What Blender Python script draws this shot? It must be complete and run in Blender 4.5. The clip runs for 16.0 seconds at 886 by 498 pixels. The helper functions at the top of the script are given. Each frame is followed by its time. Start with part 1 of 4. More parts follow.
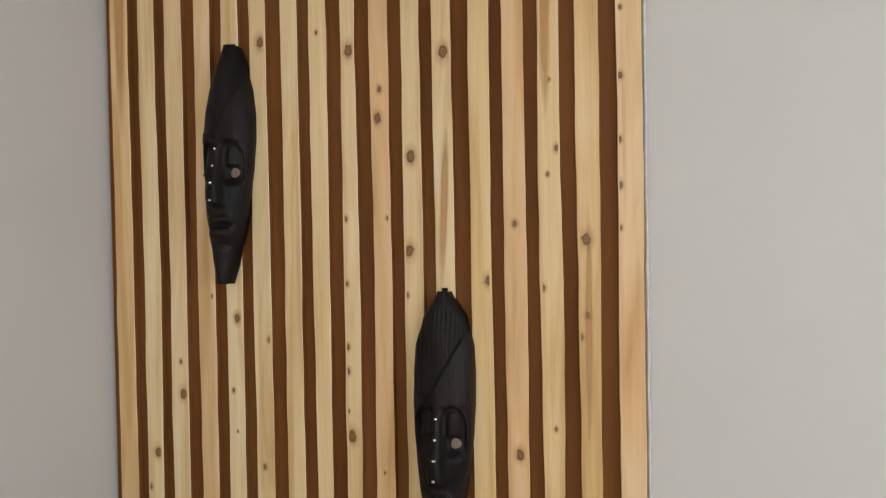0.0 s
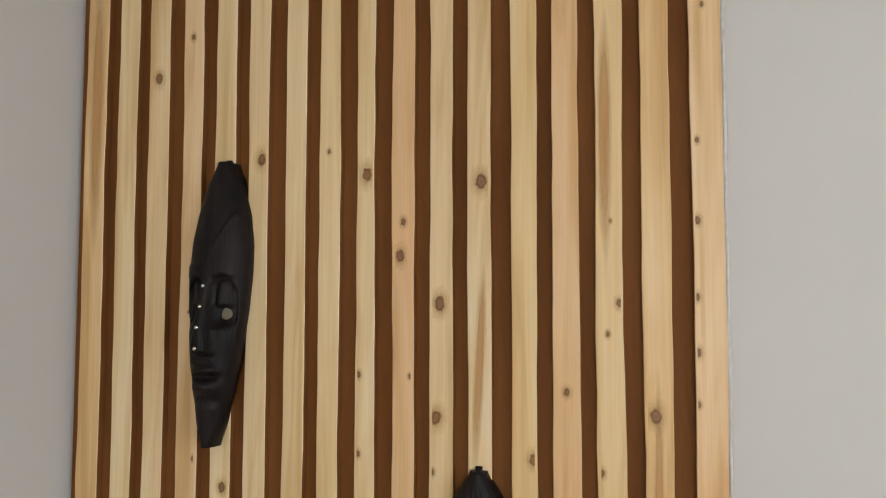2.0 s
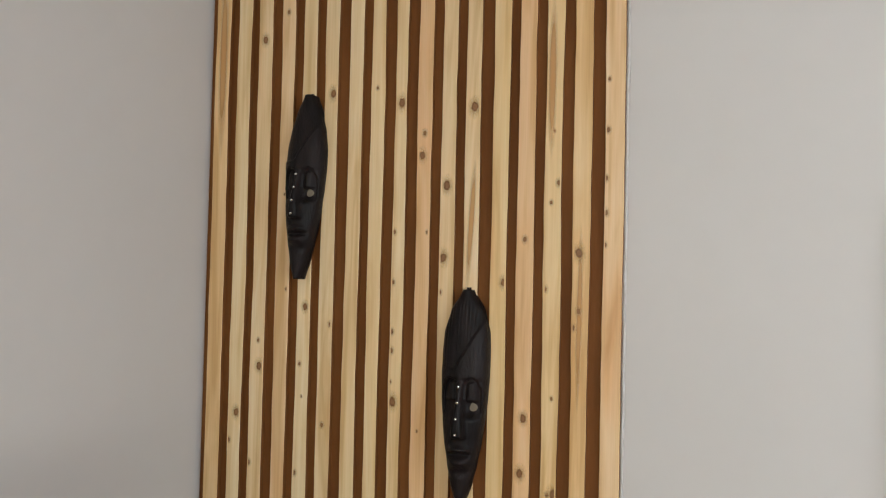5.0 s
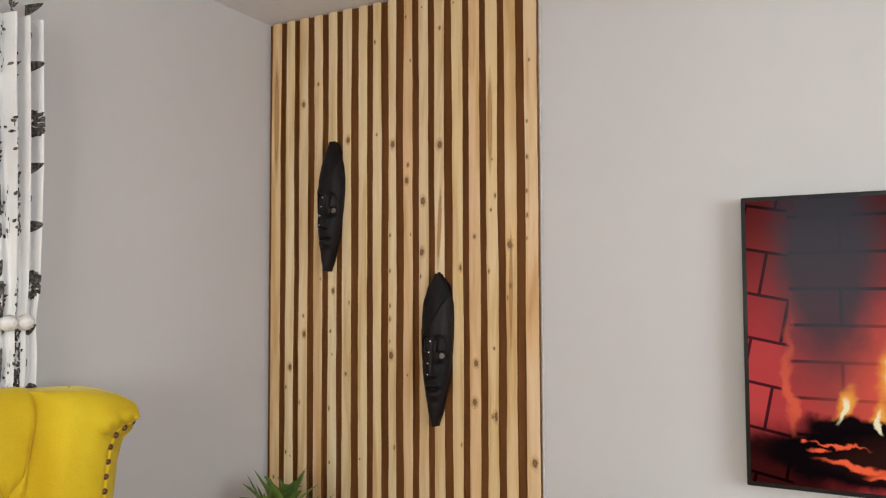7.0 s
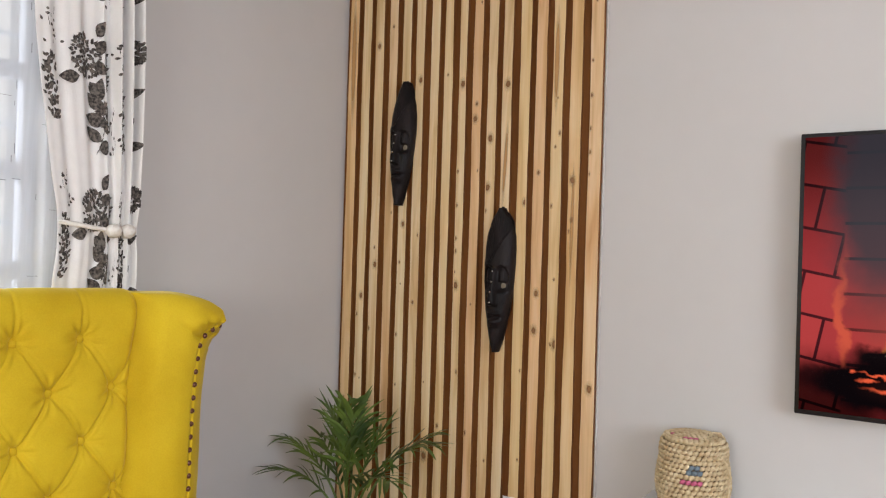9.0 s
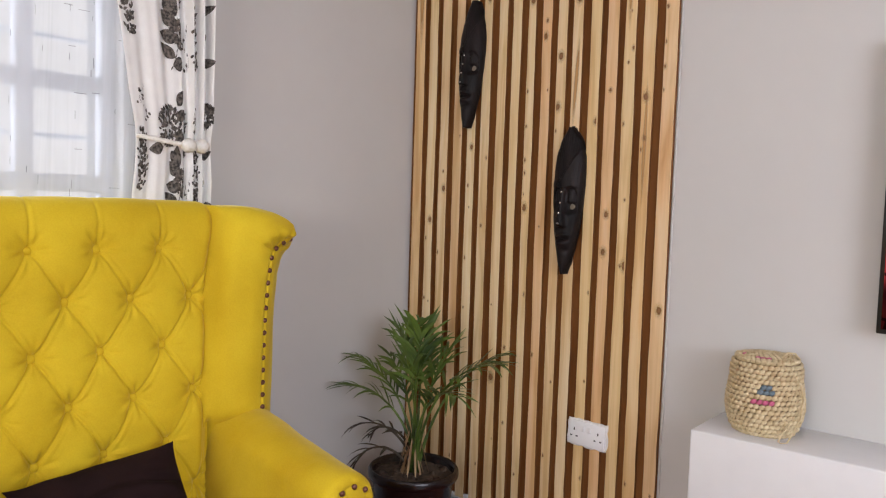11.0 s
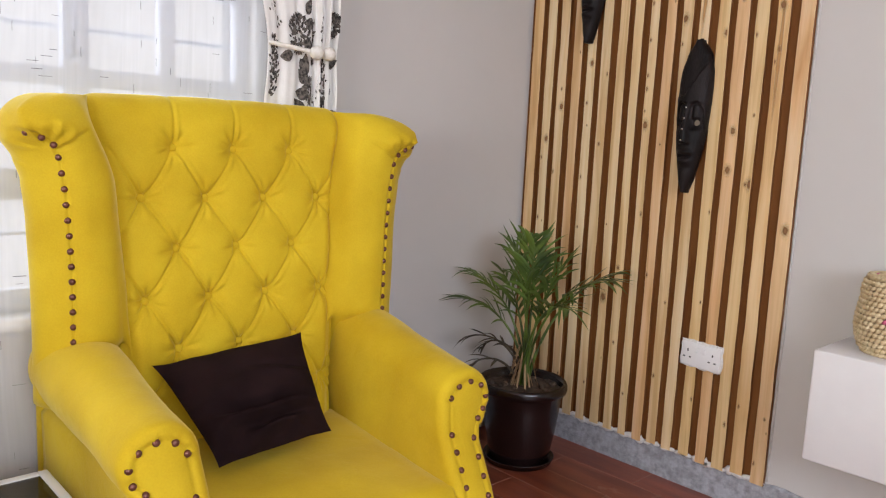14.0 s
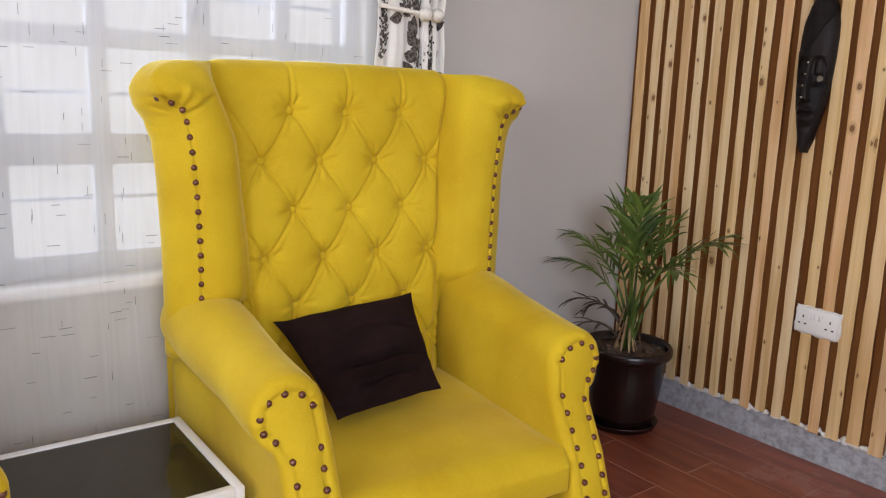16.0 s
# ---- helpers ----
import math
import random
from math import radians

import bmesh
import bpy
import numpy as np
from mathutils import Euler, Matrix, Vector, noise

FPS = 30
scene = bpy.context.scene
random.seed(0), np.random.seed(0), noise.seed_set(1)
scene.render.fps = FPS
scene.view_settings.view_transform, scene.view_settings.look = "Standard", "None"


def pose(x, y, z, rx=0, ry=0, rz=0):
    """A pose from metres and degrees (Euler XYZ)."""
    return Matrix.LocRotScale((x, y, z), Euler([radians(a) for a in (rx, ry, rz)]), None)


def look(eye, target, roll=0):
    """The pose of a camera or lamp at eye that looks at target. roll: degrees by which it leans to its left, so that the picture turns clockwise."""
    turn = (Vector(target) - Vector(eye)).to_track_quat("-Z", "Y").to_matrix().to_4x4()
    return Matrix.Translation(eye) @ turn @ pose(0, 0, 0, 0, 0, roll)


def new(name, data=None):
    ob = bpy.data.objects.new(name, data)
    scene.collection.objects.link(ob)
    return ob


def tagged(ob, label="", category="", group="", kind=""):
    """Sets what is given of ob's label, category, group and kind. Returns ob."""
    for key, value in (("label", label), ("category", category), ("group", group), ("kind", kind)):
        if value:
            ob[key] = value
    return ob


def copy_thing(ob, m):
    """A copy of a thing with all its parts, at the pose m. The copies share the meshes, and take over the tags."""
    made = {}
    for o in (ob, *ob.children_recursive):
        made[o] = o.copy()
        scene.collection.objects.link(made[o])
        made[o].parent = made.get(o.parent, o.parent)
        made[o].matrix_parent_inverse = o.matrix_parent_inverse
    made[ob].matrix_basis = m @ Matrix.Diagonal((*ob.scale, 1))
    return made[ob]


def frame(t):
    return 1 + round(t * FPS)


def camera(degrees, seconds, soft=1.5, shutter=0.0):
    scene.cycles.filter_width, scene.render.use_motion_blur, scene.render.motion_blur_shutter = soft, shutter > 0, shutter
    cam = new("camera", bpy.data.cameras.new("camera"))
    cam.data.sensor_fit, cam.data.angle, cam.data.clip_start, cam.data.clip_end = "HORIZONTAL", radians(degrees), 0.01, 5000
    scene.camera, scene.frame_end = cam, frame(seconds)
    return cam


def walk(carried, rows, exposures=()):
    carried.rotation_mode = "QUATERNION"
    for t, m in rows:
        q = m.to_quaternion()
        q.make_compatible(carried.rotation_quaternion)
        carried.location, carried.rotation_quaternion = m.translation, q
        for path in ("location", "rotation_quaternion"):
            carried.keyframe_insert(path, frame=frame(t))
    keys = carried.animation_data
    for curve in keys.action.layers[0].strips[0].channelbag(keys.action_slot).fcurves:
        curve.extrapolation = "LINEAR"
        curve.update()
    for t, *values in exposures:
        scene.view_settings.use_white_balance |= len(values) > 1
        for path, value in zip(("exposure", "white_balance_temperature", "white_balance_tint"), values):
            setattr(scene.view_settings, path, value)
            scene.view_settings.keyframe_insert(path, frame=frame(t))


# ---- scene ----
cam = camera(60.0, 16.0, 1.2)
PATH = [
    (0, (1.199, -1.385, 1.66), (0.591, 0.52, 1.625), -1.0),
    (0.5, (1.151, -1.293, 1.716), (0.543, 0.613, 1.707), -0.8),
    (1, (1.117, -1.246, 1.761), (0.52, 0.663, 1.79), -0.4),
    (1.5, (1.076, -1.208, 1.794), (0.513, 0.71, 1.868), -0.2),
    (2, (1.044, -1.184, 1.824), (0.49, 0.734, 1.943), 0.1),
    (2.5, (1.085, -1.28, 1.843), (0.502, 0.631, 1.917), 0.1),
    (3, (1.129, -1.378, 1.801), (0.529, 0.528, 1.898), 0.4),
    (3.5, (1.182, -1.438, 1.77), (0.548, 0.458, 1.834), 0.7),
    (4, (1.218, -1.506, 1.72), (0.577, 0.388, 1.749), 1.1),
    (6.5, (1.782, -2.245, 1.505), (0.962, -0.424, 1.622), 0.7),
    (7, (2.024, -2.324, 1.510), (1.075, -0.566, 1.610), -0.2),
    (7.5, (2.099, -2.433, 1.453), (1.138, -0.683, 1.562), 0.0),
    (8, (2.11, -2.437, 1.429), (1.134, -0.692, 1.487), 0.2),
    (8.5, (2.101, -2.431, 1.403), (1.092, -0.704, 1.422), 0.4),
    (9, (2.111, -2.42, 1.388), (1.001, -0.756, 1.4), 1.7),
    (11.3, (2.139, -2.4, 1.281), (0.871, -0.862, 1.121), 1.8),
    (11.5, (2.144, -2.4, 1.275), (0.875, -0.865, 1.089), 2.0),
    (12, (2.136, -2.412, 1.25), (0.877, -0.877, 1.012), 2.2),
    (12.5, (2.132, -2.423, 1.225), (0.868, -0.892, 0.989), 2.3),
    (13, (2.124, -2.437, 1.218), (0.772, -0.987, 0.962), 2.0),
    (13.5, (2.126, -2.448, 1.204), (0.733, -1.038, 0.939), 2.6),
    (14, (2.126, -2.453, 1.189), (0.685, -1.096, 0.905), 2.7),
    (14.5, (2.122, -2.467, 1.172), (0.666, -1.148, 0.803), 2.4),
    (15, (2.114, -2.48, 1.166), (0.639, -1.183, 0.788), 2.3),
    (15.5, (2.107, -2.493, 1.172), (0.587, -1.251, 0.788), 2.1),
    (16, (2.094, -2.508, 1.181), (0.524, -1.331, 0.796), 1.9),
]
walk(cam, [(t, look(eye, target, roll)) for t, eye, target, roll in PATH],
     exposures=[(0, -0.05, 6200, 3), (4, -0.05, 6200, 3), (7, -0.04, 6300, 7), (9, -0.06, 6300, 10), (12, -0.05, 6250, 14), (14, 0.02, 6250, 13), (16, -0.12, 6250, 13)])

# ---- world and light ----
world = bpy.data.worlds.new("sky")
scene.world = world
world.use_nodes = True
wn = world.node_tree.nodes
sky = wn.new("ShaderNodeTexSky")
sky.sky_type, sky.sun_disc, sky.sun_elevation, sky.sun_rotation = "NISHITA", False, radians(50), radians(200)
world.node_tree.links.new(sky.outputs[0], wn["Background"].inputs[0])
wn["Background"].inputs[1].default_value = 0.12


def area(name, m, sx, sy, power, colour):
    d = bpy.data.lights.new(name, "AREA")
    d.shape, d.size, d.size_y, d.energy, d.color = "RECTANGLE", sx, sy, power, colour
    ob = new(name, d)
    ob.matrix_world = m
    return ob


# daylight in the openings: the window behind the chair, and the one across the room
area("window_daylight", look((-0.16, -2.05, 1.45), (1, -2.05, 1.45)), 1.7, 1.4, 21, (0.86, 0.93, 1.0))
area("far_window_daylight", look((4.55, -2.6, 1.72), (0.6, -1.5, 1.55)), 2.0, 1.15, 80, (0.91, 0.945, 1.0))
area("door_daylight", look((2.2, -5.1, 1.60), (1.5, 0, 1.35)), 1.9, 0.95, 72, (1.0, 0.945, 0.875))

# ---- mesh helpers ----


def obj(name, bm, material=None, parent=None, label="", smooth=True, bevel=0.0, segs=2):
    me = bpy.data.meshes.new(name)
    bmesh.ops.recalc_face_normals(bm, faces=bm.faces[:])
    if smooth:
        for f in bm.faces:
            f.smooth = True
    bm.to_mesh(me)
    bm.free()
    ob = new(name, me)
    for m in material if isinstance(material, (list, tuple)) else [material]:
        if m:
            me.materials.append(m)
    if parent:
        ob.parent = parent
    if label:
        ob["label"] = label
    if bevel:
        b = ob.modifiers.new("bevel", "BEVEL")
        b.width, b.segments, b.limit_method, b.angle_limit = bevel, segs, "ANGLE", radians(40)
    return ob


def part(name, bm, material, parent, label="", **kw):
    return obj(name, bm, material, parent, label, **kw)


def empty(name, m=None):
    ob = new(name)
    ob.empty_display_size = 0.1
    if m:
        ob.matrix_world = m
    return ob


def box(x0, y0, z0, x1, y1, z1, bm=None):
    bm = bm or bmesh.new()
    m = Matrix.LocRotScale(((x0 + x1) / 2, (y0 + y1) / 2, (z0 + z1) / 2), None, (x1 - x0, y1 - y0, z1 - z0))
    bmesh.ops.create_cube(bm, size=1, matrix=m)
    return bm


def skin(rings, closed=True, caps=True, bm=None):
    """Joins rings of points, each of the same length, into a surface."""
    bm = bm or bmesh.new()
    vs = [[bm.verts.new(p) for p in r] for r in rings]
    n = len(rings[0])
    for a, b in zip(vs, vs[1:]):
        for i in range(n if closed else n - 1):
            j = (i + 1) % n
            bm.faces.new((a[i], a[j], b[j], b[i]))
    if caps and closed:
        bm.faces.new(vs[0][::-1])
        bm.faces.new(vs[-1])
    return bm


def grid(nu, nv, f, bm=None):
    return skin([[f(i / nu, j / nv) for i in range(nu + 1)] for j in range(nv + 1)], closed=False, bm=bm)


def lathe(profile, n=32, bm=None, caps=True):
    return skin([[(r * math.cos(2 * math.pi * i / n), r * math.sin(2 * math.pi * i / n), z) for i in range(n)] for r, z in profile], caps=caps, bm=bm)


def tube(points, radii, n=8, bm=None):
    pts = [Vector(p) for p in points]
    rings = []
    for i, p in enumerate(pts):
        d = (pts[min(i + 1, len(pts) - 1)] - pts[max(i - 1, 0)]).normalized()
        a = d.cross(Vector((0.13, 0.2, 1)) if abs(d.z) < 0.95 else Vector((1, 0.1, 0))).normalized()
        b = d.cross(a)
        r = radii[i] if isinstance(radii, (list, tuple)) else radii
        rings.append([p + r * (a * math.cos(t) + b * math.sin(t)) for t in (2 * math.pi * k / n for k in range(n))])
    return skin(rings, bm=bm)


def smoothstep(a, b, x):
    t = min(1, max(0, (x - a) / (b - a)))
    return t * t * (3 - 2 * t)


# ---- materials ----


def material(name, colour, rough=0.6, second=None, scale=6.0, stretch=(1, 1, 1), bump=0.1, bump_scale=80.0, metal=0.0, per_object=0.0, sheen=0.0, coat=0.0, contrast=(0.35, 0.65), fleck=0.12):
    m = bpy.data.materials.new(name)
    m.use_nodes = True
    nt = m.node_tree
    N, L = nt.nodes, nt.links
    b = N["Principled BSDF"]
    b.inputs["Roughness"].default_value, b.inputs["Metallic"].default_value = rough, metal
    b.inputs["Sheen Weight"].default_value, b.inputs["Coat Weight"].default_value = sheen, coat
    tc, mp = N.new("ShaderNodeTexCoord"), N.new("ShaderNodeMapping")
    L.new(tc.outputs["Object"], mp.inputs[0])
    mp.inputs["Scale"].default_value = stretch
    coarse, fine = N.new("ShaderNodeTexNoise"), N.new("ShaderNodeTexNoise")
    coarse.inputs["Scale"].default_value, coarse.inputs["Detail"].default_value = scale, 6
    fine.inputs["Scale"].default_value, fine.inputs["Detail"].default_value = bump_scale, 4
    L.new(mp.outputs[0], coarse.inputs[0])
    L.new(mp.outputs[0], fine.inputs[0])
    ramp = N.new("ShaderNodeValToRGB")
    second = second or tuple(0.86 * c for c in colour)
    ramp.color_ramp.elements[0].position, ramp.color_ramp.elements[1].position = contrast
    ramp.color_ramp.elements[0].color, ramp.color_ramp.elements[1].color = (*second, 1), (*colour, 1)
    L.new(coarse.outputs[0], ramp.inputs[0])
    out = ramp.outputs[0]
    grain = N.new("ShaderNodeMixRGB")
    grain.blend_type, grain.inputs[0].default_value = "OVERLAY", fleck
    L.new(out, grain.inputs[1])
    L.new(fine.outputs[0], grain.inputs[2])
    out = grain.outputs[0]
    if per_object:
        info, hsv, span = N.new("ShaderNodeObjectInfo"), N.new("ShaderNodeHueSaturation"), N.new("ShaderNodeMapRange")
        span.inputs["To Min"].default_value, span.inputs["To Max"].default_value = 1 - per_object, 1 + per_object
        L.new(info.outputs["Random"], span.inputs[0])
        L.new(span.outputs[0], hsv.inputs["Value"])
        L.new(out, hsv.inputs["Color"])
        off = N.new("ShaderNodeVectorMath")
        off.operation = "ADD"
        mul = N.new("ShaderNodeMath")
        mul.operation, mul.inputs[1].default_value = "MULTIPLY", 37.0
        L.new(info.outputs["Random"], mul.inputs[0])
        L.new(tc.outputs["Object"], off.inputs[0])
        L.new(mul.outputs[0], off.inputs[1])
        L.new(off.outputs[0], mp.inputs[0])
        out = hsv.outputs[0]
    L.new(out, b.inputs["Base Color"])
    if bump:
        bp = N.new("ShaderNodeBump")
        bp.inputs["Strength"].default_value, bp.inputs["Distance"].default_value = bump, 0.01
        L.new(fine.outputs[0], bp.inputs["Height"])
        L.new(bp.outputs[0], b.inputs["Normal"])
    return m


def pine(name="pine", varnish=(1.0, 1.0, 1.0)):
    """Planed pine: pale, with long grain lines, warmer bands, and a tint of its own on every slat."""
    m = bpy.data.materials.new(name)
    m.use_nodes = True
    N, L = m.node_tree.nodes, m.node_tree.links
    b = N["Principled BSDF"]
    b.inputs["Roughness"].default_value = 0.42
    tc, info = N.new("ShaderNodeTexCoord"), N.new("ShaderNodeObjectInfo")
    mul, add = N.new("ShaderNodeMath"), N.new("ShaderNodeVectorMath")
    mul.operation, mul.inputs[1].default_value, add.operation = "MULTIPLY", 53.0, "ADD"
    L.new(info.outputs["Random"], mul.inputs[0])
    L.new(tc.outputs["Object"], add.inputs[0])
    L.new(mul.outputs[0], add.inputs[1])

    def grain(scale, stretch, detail, distort=0.0):
        mp, n = N.new("ShaderNodeMapping"), N.new("ShaderNodeTexNoise")
        mp.inputs["Scale"].default_value = stretch
        n.inputs["Scale"].default_value, n.inputs["Detail"].default_value, n.inputs["Distortion"].default_value = scale, detail, distort
        L.new(add.outputs[0], mp.inputs[0])
        L.new(mp.outputs[0], n.inputs[0])
        return n.outputs[0]

    def ramp(src, stops):
        r = N.new("ShaderNodeValToRGB")
        r.color_ramp.elements[0].position, r.color_ramp.elements[0].color = stops[0][0], (*stops[0][1], 1)
        r.color_ramp.elements[1].position, r.color_ramp.elements[1].color = stops[1][0], (*stops[1][1], 1)
        for p, c in stops[2:]:
            r.color_ramp.elements.new(p).color = (*c, 1)
        L.new(src, r.inputs[0])
        return r.outputs[0]

    base = ramp(grain(2.0, (12, 12, 0.8), 4, 0.9), [(0.33, (0.58, 0.40, 0.185)), (0.50, (0.72, 0.555, 0.315)), (0.70, (0.78, 0.65, 0.425))])
    lines = ramp(grain(9.0, (22, 22, 0.5), 3, 0.3), [(0.40, (0.86, 0.82, 0.76)), (0.58, (1, 1, 1))])
    mix = N.new("ShaderNodeMixRGB")
    mix.blend_type, mix.inputs[0].default_value = "MULTIPLY", 0.38
    L.new(base, mix.inputs[1])
    L.new(lines, mix.inputs[2])
    tint = ramp(info.outputs["Random"], [(0.0, (1.0, 0.93, 0.82)), (0.3, (1.0, 1.0, 1.0)), (0.55, (1.0, 0.97, 0.97)), (0.75, (1.0, 0.89, 0.85)), (1.0, (1.0, 0.98, 0.93))])
    t2 = N.new("ShaderNodeMixRGB")
    t2.blend_type, t2.inputs[0].default_value = "MULTIPLY", 1.0
    L.new(mix.outputs[0], t2.inputs[1])
    L.new(tint, t2.inputs[2])
    band = ramp(grain(1.0, (8, 8, 0.9), 3, 0.5), [(0.60, varnish), (0.80, tuple(a * b for a, b in zip(varnish, (0.94, 0.74, 0.56))))])
    t3 = N.new("ShaderNodeMixRGB")
    t3.blend_type, t3.inputs[0].default_value = "MULTIPLY", 1.0
    L.new(t2.outputs[0], t3.inputs[1])
    L.new(band, t3.inputs[2])
    L.new(t3.outputs[0], b.inputs["Base Color"])
    bp = N.new("ShaderNodeBump")
    bp.inputs["Strength"].default_value, bp.inputs["Distance"].default_value = 0.10, 0.004
    L.new(lines, bp.inputs["Height"])
    L.new(bp.outputs[0], b.inputs["Normal"])
    return m


PAINT = material("wall_paint", (0.575, 0.56, 0.54), 0.6, (0.55, 0.535, 0.515), 1.2, bump=0.03, bump_scale=14, fleck=0.02)
WHITE_CEIL = material("ceiling_plaster", (0.84, 0.84, 0.85), 0.85, (0.78, 0.78, 0.79), 3, bump=0.25, bump_scale=30)
PINE = pine()
AMBER_PINE = pine("amber_pine", (0.97, 0.925, 0.83))
PINK_PINE = pine("pink_pine", (0.97, 0.89, 0.83))
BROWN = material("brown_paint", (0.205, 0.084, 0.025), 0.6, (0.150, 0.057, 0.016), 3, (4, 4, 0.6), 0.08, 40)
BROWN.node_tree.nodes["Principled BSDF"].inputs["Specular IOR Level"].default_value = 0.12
CARVED = material("dark_carved_wood", (0.018, 0.0130, 0.0128), 0.42, (0.006, 0.005, 0.005), 8, (4, 4, 1), 0.25, 60)
CARVED.node_tree.nodes["Principled BSDF"].inputs["Specular IOR Level"].default_value = 0.13
STUD = material("mask_stud", (0.75, 0.75, 0.72), 0.25, metal=1.0, bump=0)
YELLOW = material("yellow_velvet", (0.665, 0.482, 0.020), 0.75, (0.53, 0.355, 0.010), 4.0, bump=0.05, bump_scale=240, sheen=0.46, contrast=(0.32, 0.68))
velvet = YELLOW.node_tree.nodes["Principled BSDF"]
velvet.inputs["Sheen Roughness"].default_value, velvet.inputs["Sheen Tint"].default_value = 0.36, (1.0, 0.90, 0.42, 1)
velvet.inputs["Specular IOR Level"].default_value = 0.15
crumple, pile = YELLOW.node_tree.nodes.new("ShaderNodeTexNoise"), YELLOW.node_tree.nodes.new("ShaderNodeBump")
crumple.inputs["Scale"].default_value, crumple.inputs["Detail"].default_value, crumple.inputs["Distortion"].default_value = 13, 3, 0.6
pile.inputs["Strength"].default_value, pile.inputs["Distance"].default_value = 0.22, 0.012
YELLOW.node_tree.links.new(YELLOW.node_tree.nodes["Mapping"].outputs[0], crumple.inputs[0])
YELLOW.node_tree.links.new(crumple.outputs[0], pile.inputs["Height"])
YELLOW.node_tree.links.new(YELLOW.node_tree.nodes["Bump"].outputs[0], pile.inputs["Normal"])
YELLOW.node_tree.links.new(pile.outputs[0], velvet.inputs["Normal"])
NAIL = material("bronze_nail", (0.16, 0.065, 0.045), 0.30, metal=0.55, bump=0)
PILLOW = material("dark_brown_cotton", (0.019, 0.009, 0.0095), 0.95, (0.013, 0.006, 0.0065), 12, bump=0.25, bump_scale=350)
PILLOW.node_tree.nodes["Principled BSDF"].inputs["Specular IOR Level"].default_value = 0.1
WHITE = material("white_gloss", (0.80, 0.80, 0.81), 0.35, (0.77, 0.77, 0.78), 3, bump=0.03, bump_scale=20)
PLASTIC = material("white_plastic", (0.82, 0.82, 0.82), 0.3, (0.8, 0.8, 0.8), 5, bump=0)
BLACK = material("black_plastic", (0.012, 0.012, 0.013), 0.35, bump=0)
POT = material("brown_glaze", (0.014, 0.006, 0.006), 0.25, (0.010, 0.005, 0.005), 6, bump=0.03)
SOIL = material("soil", (0.105, 0.068, 0.044), 0.95, (0.035, 0.022, 0.015), 30, bump=0.8, bump_scale=60)
LEAF = material("palm_leaf", (0.115, 0.180, 0.024), 0.40, (0.030, 0.060, 0.011), 9, bump=0.1)
DRY = material("dry_leaf", (0.48, 0.33, 0.18), 0.8, (0.27, 0.16, 0.08), 15, bump=0.2)
WITHERED = material("withered_leaf", (0.085, 0.065, 0.04), 0.8, (0.04, 0.028, 0.018), 15, bump=0.2)
TILE = material("red_floor_tile", (0.29, 0.080, 0.040), 0.28, (0.17, 0.045, 0.024), 2.5, (1.2, 7, 1), 0.05, 30, per_object=0.2)
TILE_NODES, TILE_LINKS = TILE.node_tree.nodes, TILE.node_tree.links
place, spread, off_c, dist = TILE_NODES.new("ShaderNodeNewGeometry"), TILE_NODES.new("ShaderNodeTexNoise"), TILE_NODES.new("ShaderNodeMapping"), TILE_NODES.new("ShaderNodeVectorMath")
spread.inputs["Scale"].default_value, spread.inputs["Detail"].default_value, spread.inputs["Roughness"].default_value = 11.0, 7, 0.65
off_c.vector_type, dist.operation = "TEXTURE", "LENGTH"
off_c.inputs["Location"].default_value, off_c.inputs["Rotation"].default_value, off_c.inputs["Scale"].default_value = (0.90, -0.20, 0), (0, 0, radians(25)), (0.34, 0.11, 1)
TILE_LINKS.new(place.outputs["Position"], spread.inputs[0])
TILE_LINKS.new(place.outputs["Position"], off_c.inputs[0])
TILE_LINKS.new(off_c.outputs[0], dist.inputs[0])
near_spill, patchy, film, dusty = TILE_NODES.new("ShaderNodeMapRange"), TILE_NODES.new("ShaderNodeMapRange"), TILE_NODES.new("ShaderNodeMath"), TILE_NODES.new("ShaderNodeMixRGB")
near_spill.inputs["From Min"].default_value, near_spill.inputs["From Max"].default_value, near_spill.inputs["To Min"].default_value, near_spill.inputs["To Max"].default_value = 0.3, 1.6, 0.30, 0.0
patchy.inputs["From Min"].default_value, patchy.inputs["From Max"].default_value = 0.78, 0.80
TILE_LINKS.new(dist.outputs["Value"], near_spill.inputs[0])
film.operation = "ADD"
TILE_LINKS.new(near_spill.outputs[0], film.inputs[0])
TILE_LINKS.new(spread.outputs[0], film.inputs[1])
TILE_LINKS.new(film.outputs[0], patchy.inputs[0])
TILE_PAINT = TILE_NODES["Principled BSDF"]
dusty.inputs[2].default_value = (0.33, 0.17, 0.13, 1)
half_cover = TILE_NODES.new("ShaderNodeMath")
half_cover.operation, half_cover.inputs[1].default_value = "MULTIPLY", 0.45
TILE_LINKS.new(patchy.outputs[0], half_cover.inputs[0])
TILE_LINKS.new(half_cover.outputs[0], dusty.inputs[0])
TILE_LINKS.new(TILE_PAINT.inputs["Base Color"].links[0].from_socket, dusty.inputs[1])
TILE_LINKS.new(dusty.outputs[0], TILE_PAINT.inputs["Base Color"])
GROUT = material("grout", (0.42, 0.27, 0.22), 0.8, (0.34, 0.20, 0.16), 20)
FILLER = material("white_filler", (0.78, 0.77, 0.76), 0.8, (0.66, 0.65, 0.64), 40, bump=0.3)
EDGE_FILLER = material("edge_filler", (0.60, 0.585, 0.56), 0.7, (0.52, 0.50, 0.47), 60, bump=0.2)
